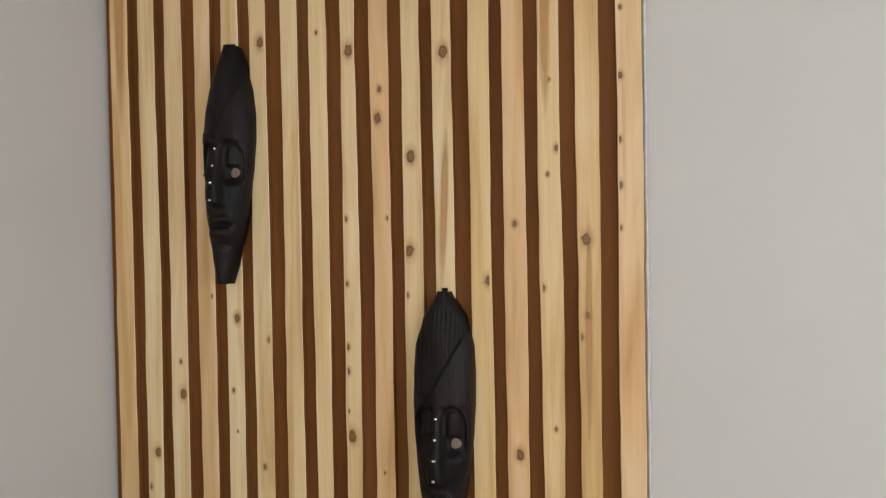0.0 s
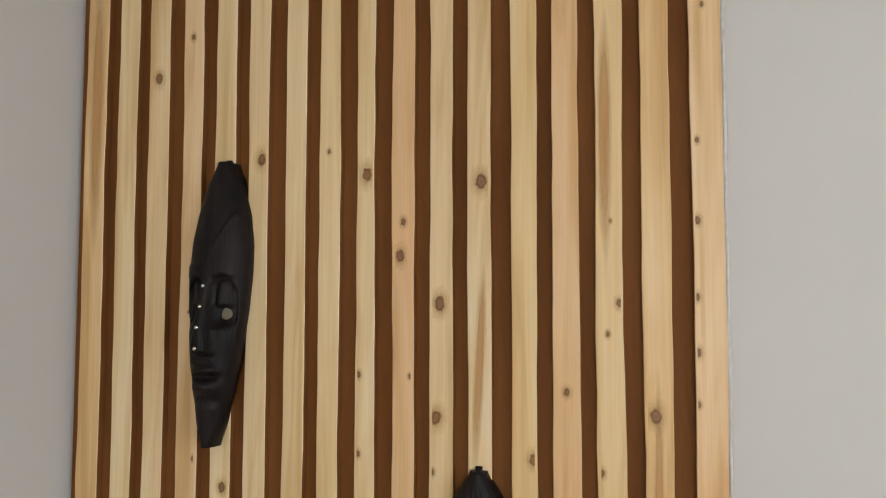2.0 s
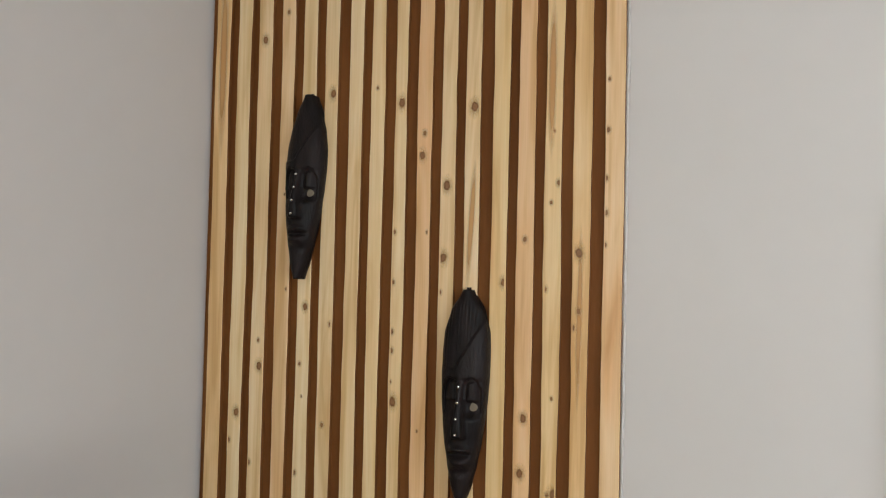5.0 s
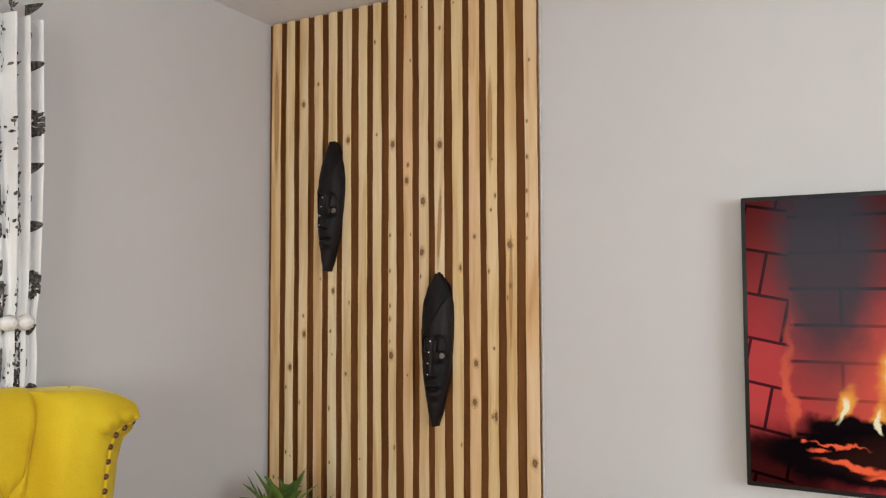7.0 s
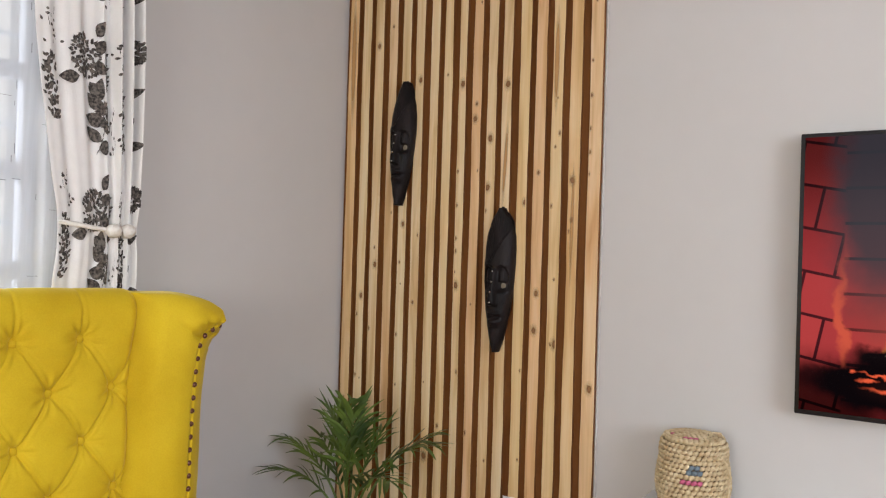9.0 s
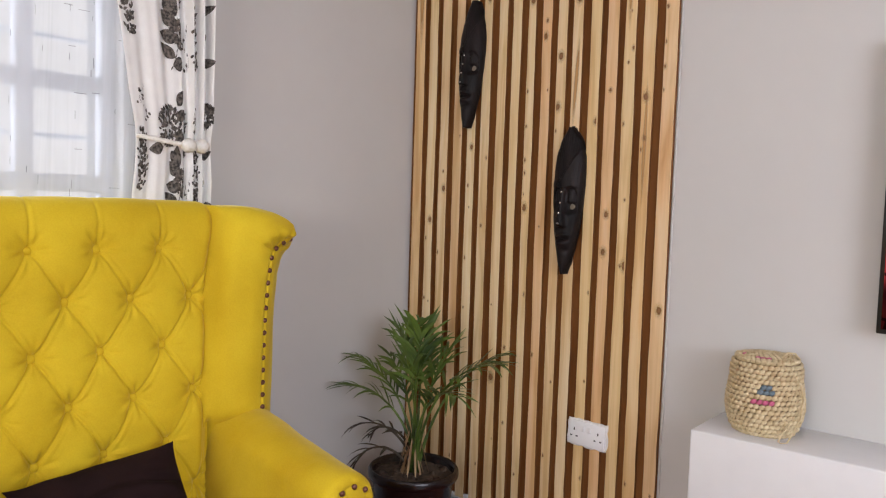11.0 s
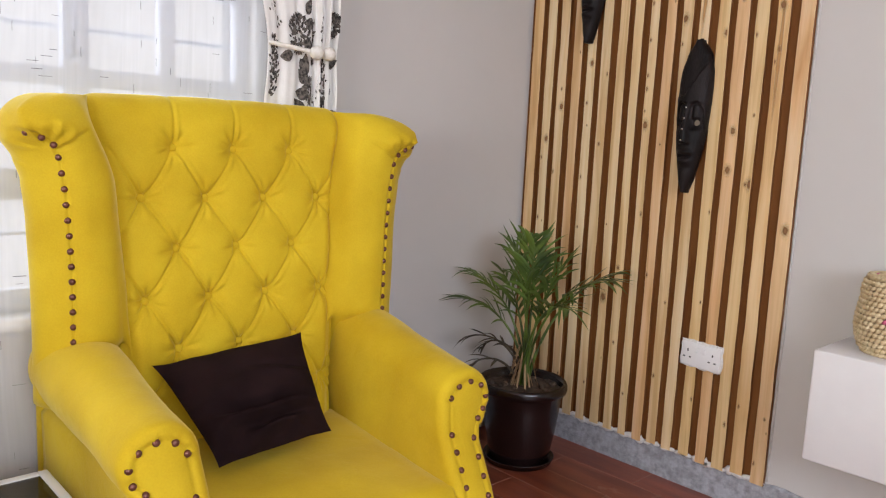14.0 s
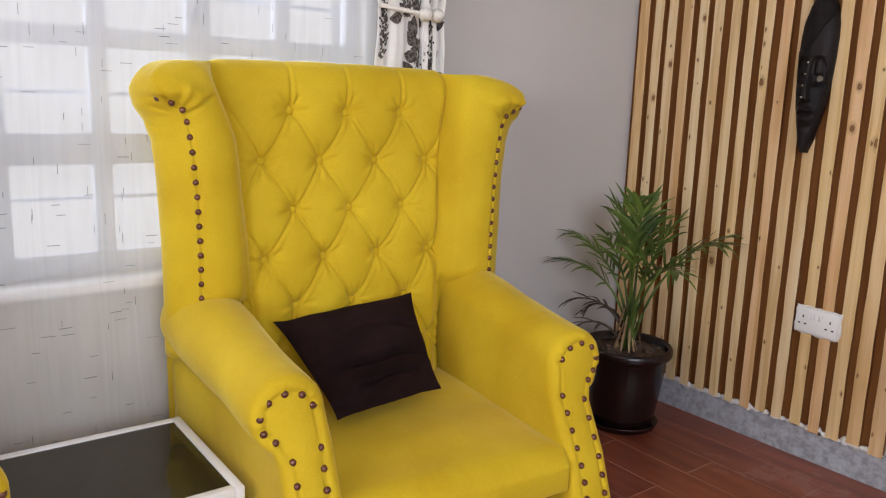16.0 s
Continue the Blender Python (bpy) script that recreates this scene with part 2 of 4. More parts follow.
CEMENT = material("cement_skirting", (0.41, 0.43, 0.475), 0.55, (0.26, 0.268, 0.29), 42, bump=0.6, bump_scale=70, contrast=(0.34, 0.60), fleck=0.3)
STRAW = material("straw", (0.66, 0.54, 0.34), 0.75, (0.50, 0.38, 0.21), 40, bump=0.2, per_object=0.1)
STRAW_DARK = material("shaded_straw", (0.30, 0.21, 0.11), 0.85, (0.20, 0.13, 0.06), 40, bump=0.2)
PINK = material("pink_raffia", (0.58, 0.13, 0.24), 0.7, bump=0.1)
BLUE = material("blue_raffia", (0.16, 0.21, 0.25), 0.7, bump=0.1)
CLOTH = material("curtain_cloth", (0.80, 0.79, 0.77), 0.85, (0.76, 0.75, 0.73), 20, bump=0.15, bump_scale=300, sheen=0.1)
PRINT = material("curtain_print", (0.17, 0.148, 0.13), 0.9, (0.026, 0.023, 0.021), 120, bump=0.1, contrast=(0.4, 0.62))
ROPE = material("cream_rope", (0.80, 0.78, 0.73), 0.8, (0.68, 0.65, 0.59), 60, bump=0.4, bump_scale=120)
BARS = material("window_paint", (0.47, 0.47, 0.49), 0.8, (0.42, 0.42, 0.44), 4, bump=0.05)
BARS.node_tree.nodes["Principled BSDF"].inputs["Specular IOR Level"].default_value = 0.15
DASH = material("sheer_thread", (0.05, 0.045, 0.05), 0.8, bump=0)


def smoked_glass():
    m = material("smoked_glass", (0.030, 0.025, 0.014), 0.06, (0.024, 0.020, 0.011), 2, bump=0)
    m.node_tree.nodes["Principled BSDF"].inputs["Specular IOR Level"].default_value = 0.32
    return m


def sheer_cloth():
    m = bpy.data.materials.new("sheer_cloth")
    m.use_nodes = True
    N, L = m.node_tree.nodes, m.node_tree.links
    out = N["Material Output"]
    N.remove(N["Principled BSDF"])
    clear, thin, dif = N.new("ShaderNodeBsdfTransparent"), N.new("ShaderNodeBsdfTranslucent"), N.new("ShaderNodeBsdfDiffuse")
    a, b, weave = N.new("ShaderNodeMixShader"), N.new("ShaderNodeMixShader"), N.new("ShaderNodeTexNoise")
    weave.inputs["Scale"].default_value = 9.0
    span = N.new("ShaderNodeMapRange")
    span.inputs["To Min"].default_value, span.inputs["To Max"].default_value = 0.27, 0.36
    L.new(weave.outputs[0], span.inputs[0])
    thin.inputs[0].default_value = dif.inputs[0].default_value = (0.86, 0.86, 0.88, 1)
    a.inputs[0].default_value = 0.5
    L.new(thin.outputs[0], a.inputs[1])
    L.new(dif.outputs[0], a.inputs[2])
    L.new(span.outputs[0], b.inputs[0])
    L.new(clear.outputs[0], b.inputs[1])
    L.new(a.outputs[0], b.inputs[2])
    L.new(b.outputs[0], out.inputs[0])
    return m


def glow(name, colour, strength):
    m = bpy.data.materials.new(name)
    m.use_nodes = True
    N, L = m.node_tree.nodes, m.node_tree.links
    e, n, r = N.new("ShaderNodeEmission"), N.new("ShaderNodeTexNoise"), N.new("ShaderNodeValToRGB")
    n.inputs["Scale"].default_value = 1.5
    r.color_ramp.elements[0].color, r.color_ramp.elements[1].color = (*(0.85 * c for c in colour), 1), (*colour, 1)
    L.new(n.outputs[0], r.inputs[0])
    L.new(r.outputs[0], e.inputs[0])
    e.inputs[1].default_value = strength
    N.remove(N["Principled BSDF"])
    L.new(e.outputs[0], N["Material Output"].inputs[0])
    return m


SHEER = sheer_cloth()
OUTSIDE = glow("bright_outdoors", (1.0, 0.955, 0.90), 0.78)
GLASS_DARK = smoked_glass()

# ---- the room ----
H = 2.55
EAST, SOUTH = 4.6, -5.2


def structure(name, bm, mat, label, category, **kw):
    ob = obj(name, bm, mat, smooth=False, **kw)
    return tagged(ob, label, category, kind="structure")


structure("wall_north", box(-0.25, 0, 0, EAST + 0.2, 0.2, H), PAINT, "warm grey painted plaster wall with slat panel and screen", "wall")
WY0, WY1, WZ0, WZ1 = -2.92, -1.26, 0.69, 2.12
wall = bmesh.new()
box(-0.22, WY1, 0, 0, 0, H, wall)
box(-0.22, SOUTH, 0, 0, WY0, H, wall)
box(-0.22, WY0, 0, 0, WY1, WZ0, wall)
box(-0.22, WY0, WZ1, 0, WY1, H, wall)
structure("wall_west", wall, PAINT, "warm grey painted plaster wall with a barred window", "wall")
wall = bmesh.new()
box(EAST, SOUTH, 0, EAST + 0.2, -3.8, H, wall)
box(EAST, -1.4, 0, EAST + 0.2, 0, H, wall)
box(EAST, -3.8, 0, EAST + 0.2, -1.4, 0.75, wall)
box(EAST, -3.8, 2.3, EAST + 0.2, -1.4, H, wall)
structure("wall_east", wall, PAINT, "plain painted plaster wall with a window opening", "wall")
wall = bmesh.new()
box(-0.22, SOUTH - 0.2, 0, 1.2, SOUTH, H, wall)
box(3.2, SOUTH - 0.2, 0, EAST + 0.2, SOUTH, H, wall)
box(1.2, SOUTH - 0.2, 2.3, 3.2, SOUTH, H, wall)
structure("wall_south", wall, PAINT, "plain painted plaster wall with a doorway", "wall")
structure("ceiling", box(-0.25, SOUTH - 0.2, H, EAST + 0.2, 0.2, H + 0.15), WHITE_CEIL, "white rough plastered ceiling", "ceiling")
floor = structure("floor", box(-0.25, SOUTH - 0.2, -0.1, EAST + 0.2, 0.2, -0.0008), GROUT, "reddish brown wood-look tiled floor with pale grout", "floor")


def skirting(x0, x1):
    rnd = random.Random(4)
    n = 150
    tops = [0.112 + 0.005 * rnd.uniform(-1, 1) + 0.004 * noise.noise((i * 0.3, 0, 0)) for i in range(n + 1)]
    outs = [-0.012 + 0.002 * noise.noise((i * 0.2, 3, 0)) for i in range(n + 1)]
    rings = []
    for i in range(n + 1):
        x = x0 + (x1 - x0) * i / n
        rings.append([(x, 0.0, 0), (x, outs[i], 0), (x, outs[i], tops[i] - 0.004), (x, outs[i] + 0.004, tops[i]), (x, 0.0, tops[i])])
    return skin(rings)


structure("baseboard", skirting(0.0, EAST), CEMENT, "rough grey cement skirting with smears of paint", "skirting")
sb = skirting(0.0, 5.0)
bmesh.ops.rotate(sb, verts=sb.verts[:], matrix=Matrix.Rotation(radians(-90), 3, "Z"))
bmesh.ops.scale(sb, verts=sb.verts[:], vec=(-1, 1, 1))
structure("baseboard", sb, CEMENT, "rough grey cement skirting along the window wall", "skirting")

# ---- window ----
window = tagged(empty("window_1"), "grey steel casement window with small panes and bars", "window", kind="structure")
fx0, fx1 = -0.09, -0.05
for y, w in ((WY1 - 0.02, 0.04), (-1.51, 0.045), (-1.757, 0.065), (-2.02, 0.045), (-2.262, 0.045), (-2.51, 0.06), (-2.74, 0.045), (WY0 + 0.02, 0.04)):
    part("window_frame", box(fx0, y - w / 2, WZ0, fx1, y + w / 2, WZ1), BARS, window, bevel=0.004)
for z, w in ((WZ0 + 0.03, 0.06), (1.023, 0.08), (1.305, 0.05), (1.585, 0.05), (1.86, 0.05), (WZ1 - 0.02, 0.04)):
    part("window_frame", box(fx0 + 0.004, WY0, z - w / 2, fx1 - 0.004, WY1, z + w / 2), BARS, window, bevel=0.004)
for z in (0.885, 1.165, 1.44, 1.72, 1.98):
    part("burglar_bar", tube([(-0.15, WY0, z), (-0.15, (WY0 + WY1) / 2, z), (-0.15, WY1, z)], 0.007), BARS, window)
part("window_handle", tube([(-0.05, -1.775, 1.36), (-0.02, -1.775, 1.37), (-0.012, -1.775, 1.40), (-0.012, -1.775, 1.50)], 0.008), BARS, window)
part("window_sill", box(-0.215, WY0 - 0.03, WZ0 - 0.035, 0.02, WY1 + 0.02, WZ0 - 0.002), WHITE, window, "white painted sill", bevel=0.004)
tagged(obj("backdrop", box(-4.05, -9, -2, -4.0, 5, 6), OUTSIDE, smooth=False), "bright cream outdoors beyond the window", "backdrop", kind="structure")

# ---- slat panel ----
panel = tagged(empty("slat_panel"), "wall panel of pale pine slats over brown-painted wood", "wall panel")
PB = 0.118
part("backing", box(0.0, -0.006, PB, 1.125, 0.001, H - 0.002), BROWN, panel, "dark brown painted backing board", smooth=False)
SLATS = [(0.022, 0.067), (0.093, 0.134), (0.158, 0.2), (0.229, 0.268), (0.295, 0.334), (0.36, 0.399), (0.431, 0.469), (0.494, 0.53), (0.56, 0.593),
         (0.623, 0.66), (0.686, 0.724), (0.748, 0.786), (0.817, 0.857), (0.881, 0.921), (0.946, 0.986), (1.013, 1.053), (1.083, 1.127)]
rnd = random.Random(11)
slats = []
for k, (a, b) in enumerate(SLATS):
    bottom = PB - 0.012 * rnd.random()
    rings = []
    for i in range(91):
        z = bottom + (H - 0.004 - bottom) * i / 90
        da, db = (0.0032 * noise.noise((k * 7.1, z * 2.2, s)) + 0.0016 * noise.noise((k * 3.3, z * 11, s)) for s in (0, 5))
        c = 0.0012
        rings.append([(a + da, -0.0065, z), (a + da, -0.022 + c, z), (a + da + c, -0.022, z), (b + db - c, -0.022, z), (b + db, -0.022 + c, z), (b + db, -0.0065, z)])
    sl = skin(rings)
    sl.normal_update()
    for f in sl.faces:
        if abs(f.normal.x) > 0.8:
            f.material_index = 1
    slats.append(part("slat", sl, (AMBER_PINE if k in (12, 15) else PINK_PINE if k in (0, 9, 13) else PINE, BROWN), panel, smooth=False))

rnd = random.Random(31)
smear = bmesh.new()
for k in range(34):
    x = 0.03 + 1.08 * k / 33 + rnd.uniform(-0.012, 0.012)
    w, h = rnd.uniform(0.012, 0.030), rnd.uniform(0.008, 0.021)
    z = PB - rnd.uniform(0.0, 0.006)
    n = 9
    bmv = [(x + w * (0.8 + 0.4 * rnd.random()) * math.cos(6.283 * i / n), z + h * (0.6 + 0.6 * rnd.random()) * math.sin(6.283 * i / n)) for i in range(n)]
    skin([[(a, -0.016, b) for a, b in bmv], [(x + (a - x) * 0.8, -0.0205, z + (b - z) * 0.75) for a, b in bmv]], bm=smear)
tagged(obj("trim", smear, FILLER), "white plaster smears along the foot of the slats", "filler", kind="structure")
edge = [[(1.1285, 0.0005, z), (1.1285, -0.004, z), (1.1325 + 0.0035 * noise.noise((z * 14, 1, 0)), -0.0035, z), (1.135 + 0.005 * noise.noise((z * 9, 4, 0)), 0.0005, z)] for z in (0.12 + 2.42 * i / 160 for i in range(161))]
tagged(obj("trim", skin(edge), EDGE_FILLER), "ragged white filler line beside the slat panel", "filler", kind="structure")

# ---- masks ----


def mask(name, length, width, lean, widths, ribs, m, label):
    """A long carved mask: rounded crown, ridged brow, a nose with studs, and a chin that narrows."""
    bm = bmesh.new()
    nu, nv = 48, 130

    def half(v):
        k = min(len(widths) - 1.001, v * (len(widths) - 1))
        i = int(k)
        f = k - i
        f = f * f * (3 - 2 * f) * 0.5 + f * 0.5
        return width / 2 * (widths[i] * (1 - f) + widths[i + 1] * f)

    def surface(u, v):
        s = math.sin((u - 0.5) * math.pi)
        w = half(v)
        x, z = s * w + lean * (v - 0.5), (v - 0.5) * length
        d = 0.050 * math.sqrt(max(0, 1 - s * s)) ** 0.8 * (0.42 + 0.58 * math.sin(math.pi * (0.10 + 0.78 * v)))
        fx = (s * w) / (width / 2)
        ax = abs(fx)
        edge = max(0.0, 1 - abs(s) ** 6)
        band = 0.63 + 0.21 * max(0.0, fx + 0.25)
        if ribs:
            d -= 0.0026 * (0.5 + 0.5 * math.cos(fx * 44)) * smoothstep(band, band + 0.02, v) * smoothstep(0.975, 0.90, v) * edge
        # a raised band crosses the crown, its lower edge slanting
        d += 0.0045 * smoothstep(band + 0.006, band - 0.006, v) * smoothstep(0.585, 0.595, v) * edge
        d += 0.003 * math.exp(-((v - band) / 0.006) ** 2) * edge
        # arched brows over hollows, in each a rounded lid
        arch = 0.592 - 0.05 * ((ax - 0.44) / 0.36) ** 2
        hollow = smoothstep(arch + 0.006, arch - 0.006, v) * smoothstep(0.40, 0.45, v) * smoothstep(0.12, 0.20, ax) * smoothstep(0.86, 0.74, ax)
        d -= 0.016 * hollow * edge
        lid = math.exp(-((ax - 0.44) / 0.22) ** 4) * smoothstep(0.486, 0.492, v) * smoothstep(arch, arch - 0.02, v)
        d += 0.011 * lid
        # cheeks, wedge of a nose, lips
        wide = 0.10 + 0.17 * smoothstep(0.54, 0.335, v)
        nose = math.exp(-(fx / wide) ** 6) * smoothstep(0.600, 0.56, v) * smoothstep(0.318, 0.328, v)
        d += 0.024 * nose * (0.45 + 0.55 * smoothstep(0.56, 0.35, v))
        mouth = math.exp(-(fx / 0.40) ** 4)
        d += 0.012 * mouth * (math.exp(-((v - 0.268) / 0.014) ** 2) + 0.95 * math.exp(-((v - 0.210) / 0.020) ** 2))
        d -= 0.013 * mouth * math.exp(-((v - 0.243) / 0.009) ** 2)
        d -= 0.004 * smoothstep(0.19, 0.165, v) * smoothstep(0.13, 0.16, v) * mouth
        d += 0.0015 * noise.noise((x * 40, z * 18, 2.0))
        return (x, -max(0.0, d), z)

    front = [[surface(i / nu, j / nv) for i in range(nu + 1)] for j in range(nv + 1)]
    rings = [r + [(r[-1][0] * 0.95, 0.008, r[-1][2]), (r[0][0] * 0.95, 0.008, r[0][2])] for r in front]
    skin(rings, bm=bm)
    n = len(bm.faces)
    for k in range(4):
        v = 0.556 - 0.071 * k
        p = Vector(surface(0.5, v))
        bmesh.ops.create_icosphere(bm, subdivisions=2, radius=0.0036, matrix=Matrix.Translation(p))
    bm.faces.ensure_lookup_table()
    for f in bm.faces[n:]:
        f.material_index = 1
    n = len(bm.faces)
    p = Vector(surface(0.5 + math.asin(0.44 * width / 2 / half(0.462)) / math.pi, 0.462))
    bmesh.ops.create_uvsphere(bm, u_segments=20, v_segments=8, radius=0.0145, matrix=Matrix.Translation(p) @ Matrix.Diagonal((1.0, 0.12, 0.70, 1)))
    bm.faces.ensure_lookup_table()
    for f in bm.faces[n:]:
        f.material_index = 2
    box(-0.005 + lean / 2, -0.010, length / 2 - 0.006, 0.005 + lean / 2, 0.004, length / 2 + 0.006, bm)
    ob = obj(name, bm, (CARVED, STUD, PALE))
    ob.matrix_world = m
    return tagged(ob, label, "mask", group="masks on the slat panel")


PALE = material("pale_eye_opening", (0.21, 0.18, 0.135), 0.6, (0.17, 0.14, 0.10), 30, bump=0.1)
mask("carved_mask", 0.478, 0.112, 0.016, (0.20, 0.44, 0.62, 0.77, 0.87, 0.95, 1.0, 0.98, 0.86, 0.63, 0.28), False, pose(0.317, -0.026, 1.809, -2, 0, 0), "long dark carved wooden mask with studded nose, higher of two")
mask("carved_mask", 0.512, 0.118, 0.006, (0.14, 0.43, 0.62, 0.78, 0.88, 0.96, 1.0, 1.0, 0.96, 0.73, 0.22), True, pose(0.764, -0.026, 1.300, -2, 0, 0), "long dark carved wooden mask with ribbed crown, lower of two")

# ---- socket ----
socket = tagged(empty("wall_socket", pose(0.872, -0.0225, 0.489, 0, 2.0, 0)), "white plastic double wall socket with two switches", "wall socket")
rag = random.Random(6)
ring = [(0.078 * (1 if abs(c) > 0.707 else abs(c) / 0.707) * (1 if c > 0 else -1) + rag.uniform(-0.003, 0.003), 0.048 * (1 if abs(d) > 0.707 else abs(d) / 0.707) * (1 if d > 0 else -1) + rag.uniform(-0.003, 0.003))
        for c, d in ((math.cos(6.2832 * i / 40), math.sin(6.2832 * i / 40)) for i in range(40))]
part("filler", skin([[(x, 0.0005, z) for x, z in ring], [(x * 0.98, -0.003, z * 0.97) for x, z in ring]]), FILLER, socket, "ragged white filler round the plate", smooth=False)
part("plate", box(-0.073, -0.012, -0.043, 0.073, 0.001, 0.043), PLASTIC, socket, bevel=0.004)
for sx in (-1, 1):
    for dx, dz, w, h in ((0, 0.012, 0.0045, 0.009), (-0.011, -0.012, 0.008, 0.0045), (0.011, -0.012, 0.008, 0.0045)):
        cx = sx * 0.046
        part("pin_hole", box(cx + dx - w / 2, -0.0126, dz - h / 2, cx + dx + w / 2, -0.0118, dz + h / 2), BLACK, socket, smooth=False)
    part("switch", box(sx * 0.013 - 0.007, -0.0155, 0.008, sx * 0.013 + 0.007, -0.0115, 0.030), PLASTIC, socket, bevel=0.002)

# ---- screen ----


def fire_picture():
    """The picture on the screen: a brick hearth, smoke, glowing flames, logs and embers."""
    m = bpy.data.materials.new("fire_picture")
    m.use_nodes = True
    N, L = m.node_tree.nodes, m.node_tree.links
    N.remove(N["Principled BSDF"])
    tc = N.new("ShaderNodeTexCoord")
    warp, sub, sca, add = N.new("ShaderNodeTexNoise"), N.new("ShaderNodeVectorMath"), N.new("ShaderNodeVectorMath"), N.new("ShaderNodeVectorMath")
    warp.inputs["Scale"].default_value, warp.inputs["Detail"].default_value = 16, 4
    sub.operation, sca.operation, add.operation = "SUBTRACT", "SCALE", "ADD"
    sub.inputs[1].default_value, sca.inputs["Scale"].default_value = (0.5, 0.5, 0.5), 0.07
    L.new(tc.outputs["Object"], warp.inputs[0])
    L.new(warp.outputs["Color"], sub.inputs[0])
    L.new(sub.outputs[0], sca.inputs[0])
    L.new(tc.outputs["Object"], add.inputs[0])
    L.new(sca.outputs[0], add.inputs[1])

    def mapped(src, lo, hi, a=0.0, b=1.0):
        r = N.new("ShaderNodeMapRange")
        r.interpolation_type = "SMOOTHSTEP"
        r.inputs["From Min"].default_value, r.inputs["From Max"].default_value = lo, hi
        r.inputs["To Min"].default_value, r.inputs["To Max"].default_value = a, b
        L.new(src, r.inputs["Value"])
        return r.outputs[0]

    def spot(cx, cz, rx, rz, soft, warped=True, turn=0.0):
        mp, ln = N.new("ShaderNodeMapping"), N.new("ShaderNodeVectorMath")
        mp.vector_type = "TEXTURE"
        mp.inputs["Location"].default_value, mp.inputs["Scale"].default_value, mp.inputs["Rotation"].default_value = (cx, 0, cz), (rx, 1e3, rz), (0, radians(turn), 0)
        ln.operation = "LENGTH"
        L.new(add.outputs[0] if warped else tc.outputs["Object"], mp.inputs[0])
        L.new(mp.outputs[0], ln.inputs[0])
        return mapped(ln.outputs["Value"], 1 + soft, 1 - soft)

    def bricks(shear, rows, width, off):
        mp, br = N.new("ShaderNodeMapping"), N.new("ShaderNodeTexBrick")
        mp.inputs["Rotation"].default_value, mp.inputs["Location"].default_value = (radians(90), 0, radians(shear)), off
        L.new(tc.outputs["Object"], mp.inputs[0])
        L.new(mp.outputs[0], br.inputs[0])
        for k, v in (("Scale", 1.0), ("Mortar Size", 0.0055), ("Brick Width", width), ("Row Height", rows), ("Bias", 0.0), ("Mortar Smooth", 0.5)):
            br.inputs[k].default_value = v
        br.inputs["Color1"].default_value, br.inputs["Color2"].default_value, br.inputs["Mortar"].default_value = (0.56, 0.060, 0.058, 1), (0.42, 0.040, 0.044, 1), (0.07, 0.010, 0.014, 1)
        return br.outputs[0]

    def mix(a, b, f, mode="MIX"):
        x = N.new("ShaderNodeMixRGB")
        x.blend_type = mode
        for k, v in ((0, f), (1, a), (2, b)):
            if isinstance(v, (tuple, float, int)):
                x.inputs[k].default_value = v if isinstance(v, (float, int)) else (*v, 1)
            else:
                L.new(v, x.inputs[k])
        return x.outputs[0]

    sep = N.new("ShaderNodeSeparateXYZ")
    L.new(tc.outputs["Object"], sep.inputs[0])
    side = mapped(sep.outputs["X"], -0.560, -0.566)
    c = mix(bricks(0, 0.096, 0.34, (0.1, 0.045, 0)), bricks(-11, 0.118, 0.15, (0.05, 0.0, 0)), side)
    c = mix(c, (0.75, 0.11, 0.06), spot(-0.566, -0.12, 0.012, 0.16, 0.6))
    c = mix(c, mapped(sep.outputs["Z"], 0.36, -0.05, 0.20, 1.0), 1.0, "MULTIPLY")
    c = mix(c, (0.88, 0.13, 0.07), mix((0, 0, 0), spot(-0.33, -0.09, 0.16, 0.14, 0.8), 0.55))
    c = mix(c, (0.040, 0.040, 0.050), mix((0, 0, 0), spot(-0.47, 0.24, 0.12, 0.34, 0.45), 0.92))
    c = mix(c, (0.0, 0.0, 0.0), mix((0, 0, 0), spot(-0.62, -0.36, 0.22, 0.12, 0.5), 0.92))
    for f in ((-0.31, -0.08, 0.045, 0.075, 0.5, True, 0), (-0.44, -0.165, 0.018, 0.05, 0.5, True, 22), (-0.36, -0.20, 0.02, 0.05, 0.5, True, 8), (-0.20, -0.10, 0.06, 0.12, 0.5), (0.0, -0.1, 0.09, 0.15, 0.5), (0.25, -0.12, 0.1, 0.1, 0.5)):
        c = mix(c, (1.0, 0.40, 0.06), spot(*f))
    c = mix(c, (0.006, 0.003, 0.004), spot(-0.40, -0.225, 0.14, 0.038, 0.25, True, 4))
    c = mix(c, (0.004, 0.002, 0.003), spot(-0.40, -0.30, 0.26, 0.075, 0.2, True, 4))
    c = mix(c, (0.03, 0.008, 0.006), spot(0.05, -0.30, 0.5, 0.09, 0.2))
    for f in ((-0.315, -0.075, 0.022, 0.055, 0.4), (-0.442, -0.168, 0.009, 0.03, 0.4, True, 22), (-0.305, -0.225, 0.012, 0.055, 0.4), (-0.36, -0.20, 0.007, 0.03, 0.4), (-0.19, -0.1, 0.03, 0.08, 0.4), (0.0, -0.1, 0.05, 0.1, 0.4)):
        c = mix(c, (1.0, 0.86, 0.55), spot(*f))
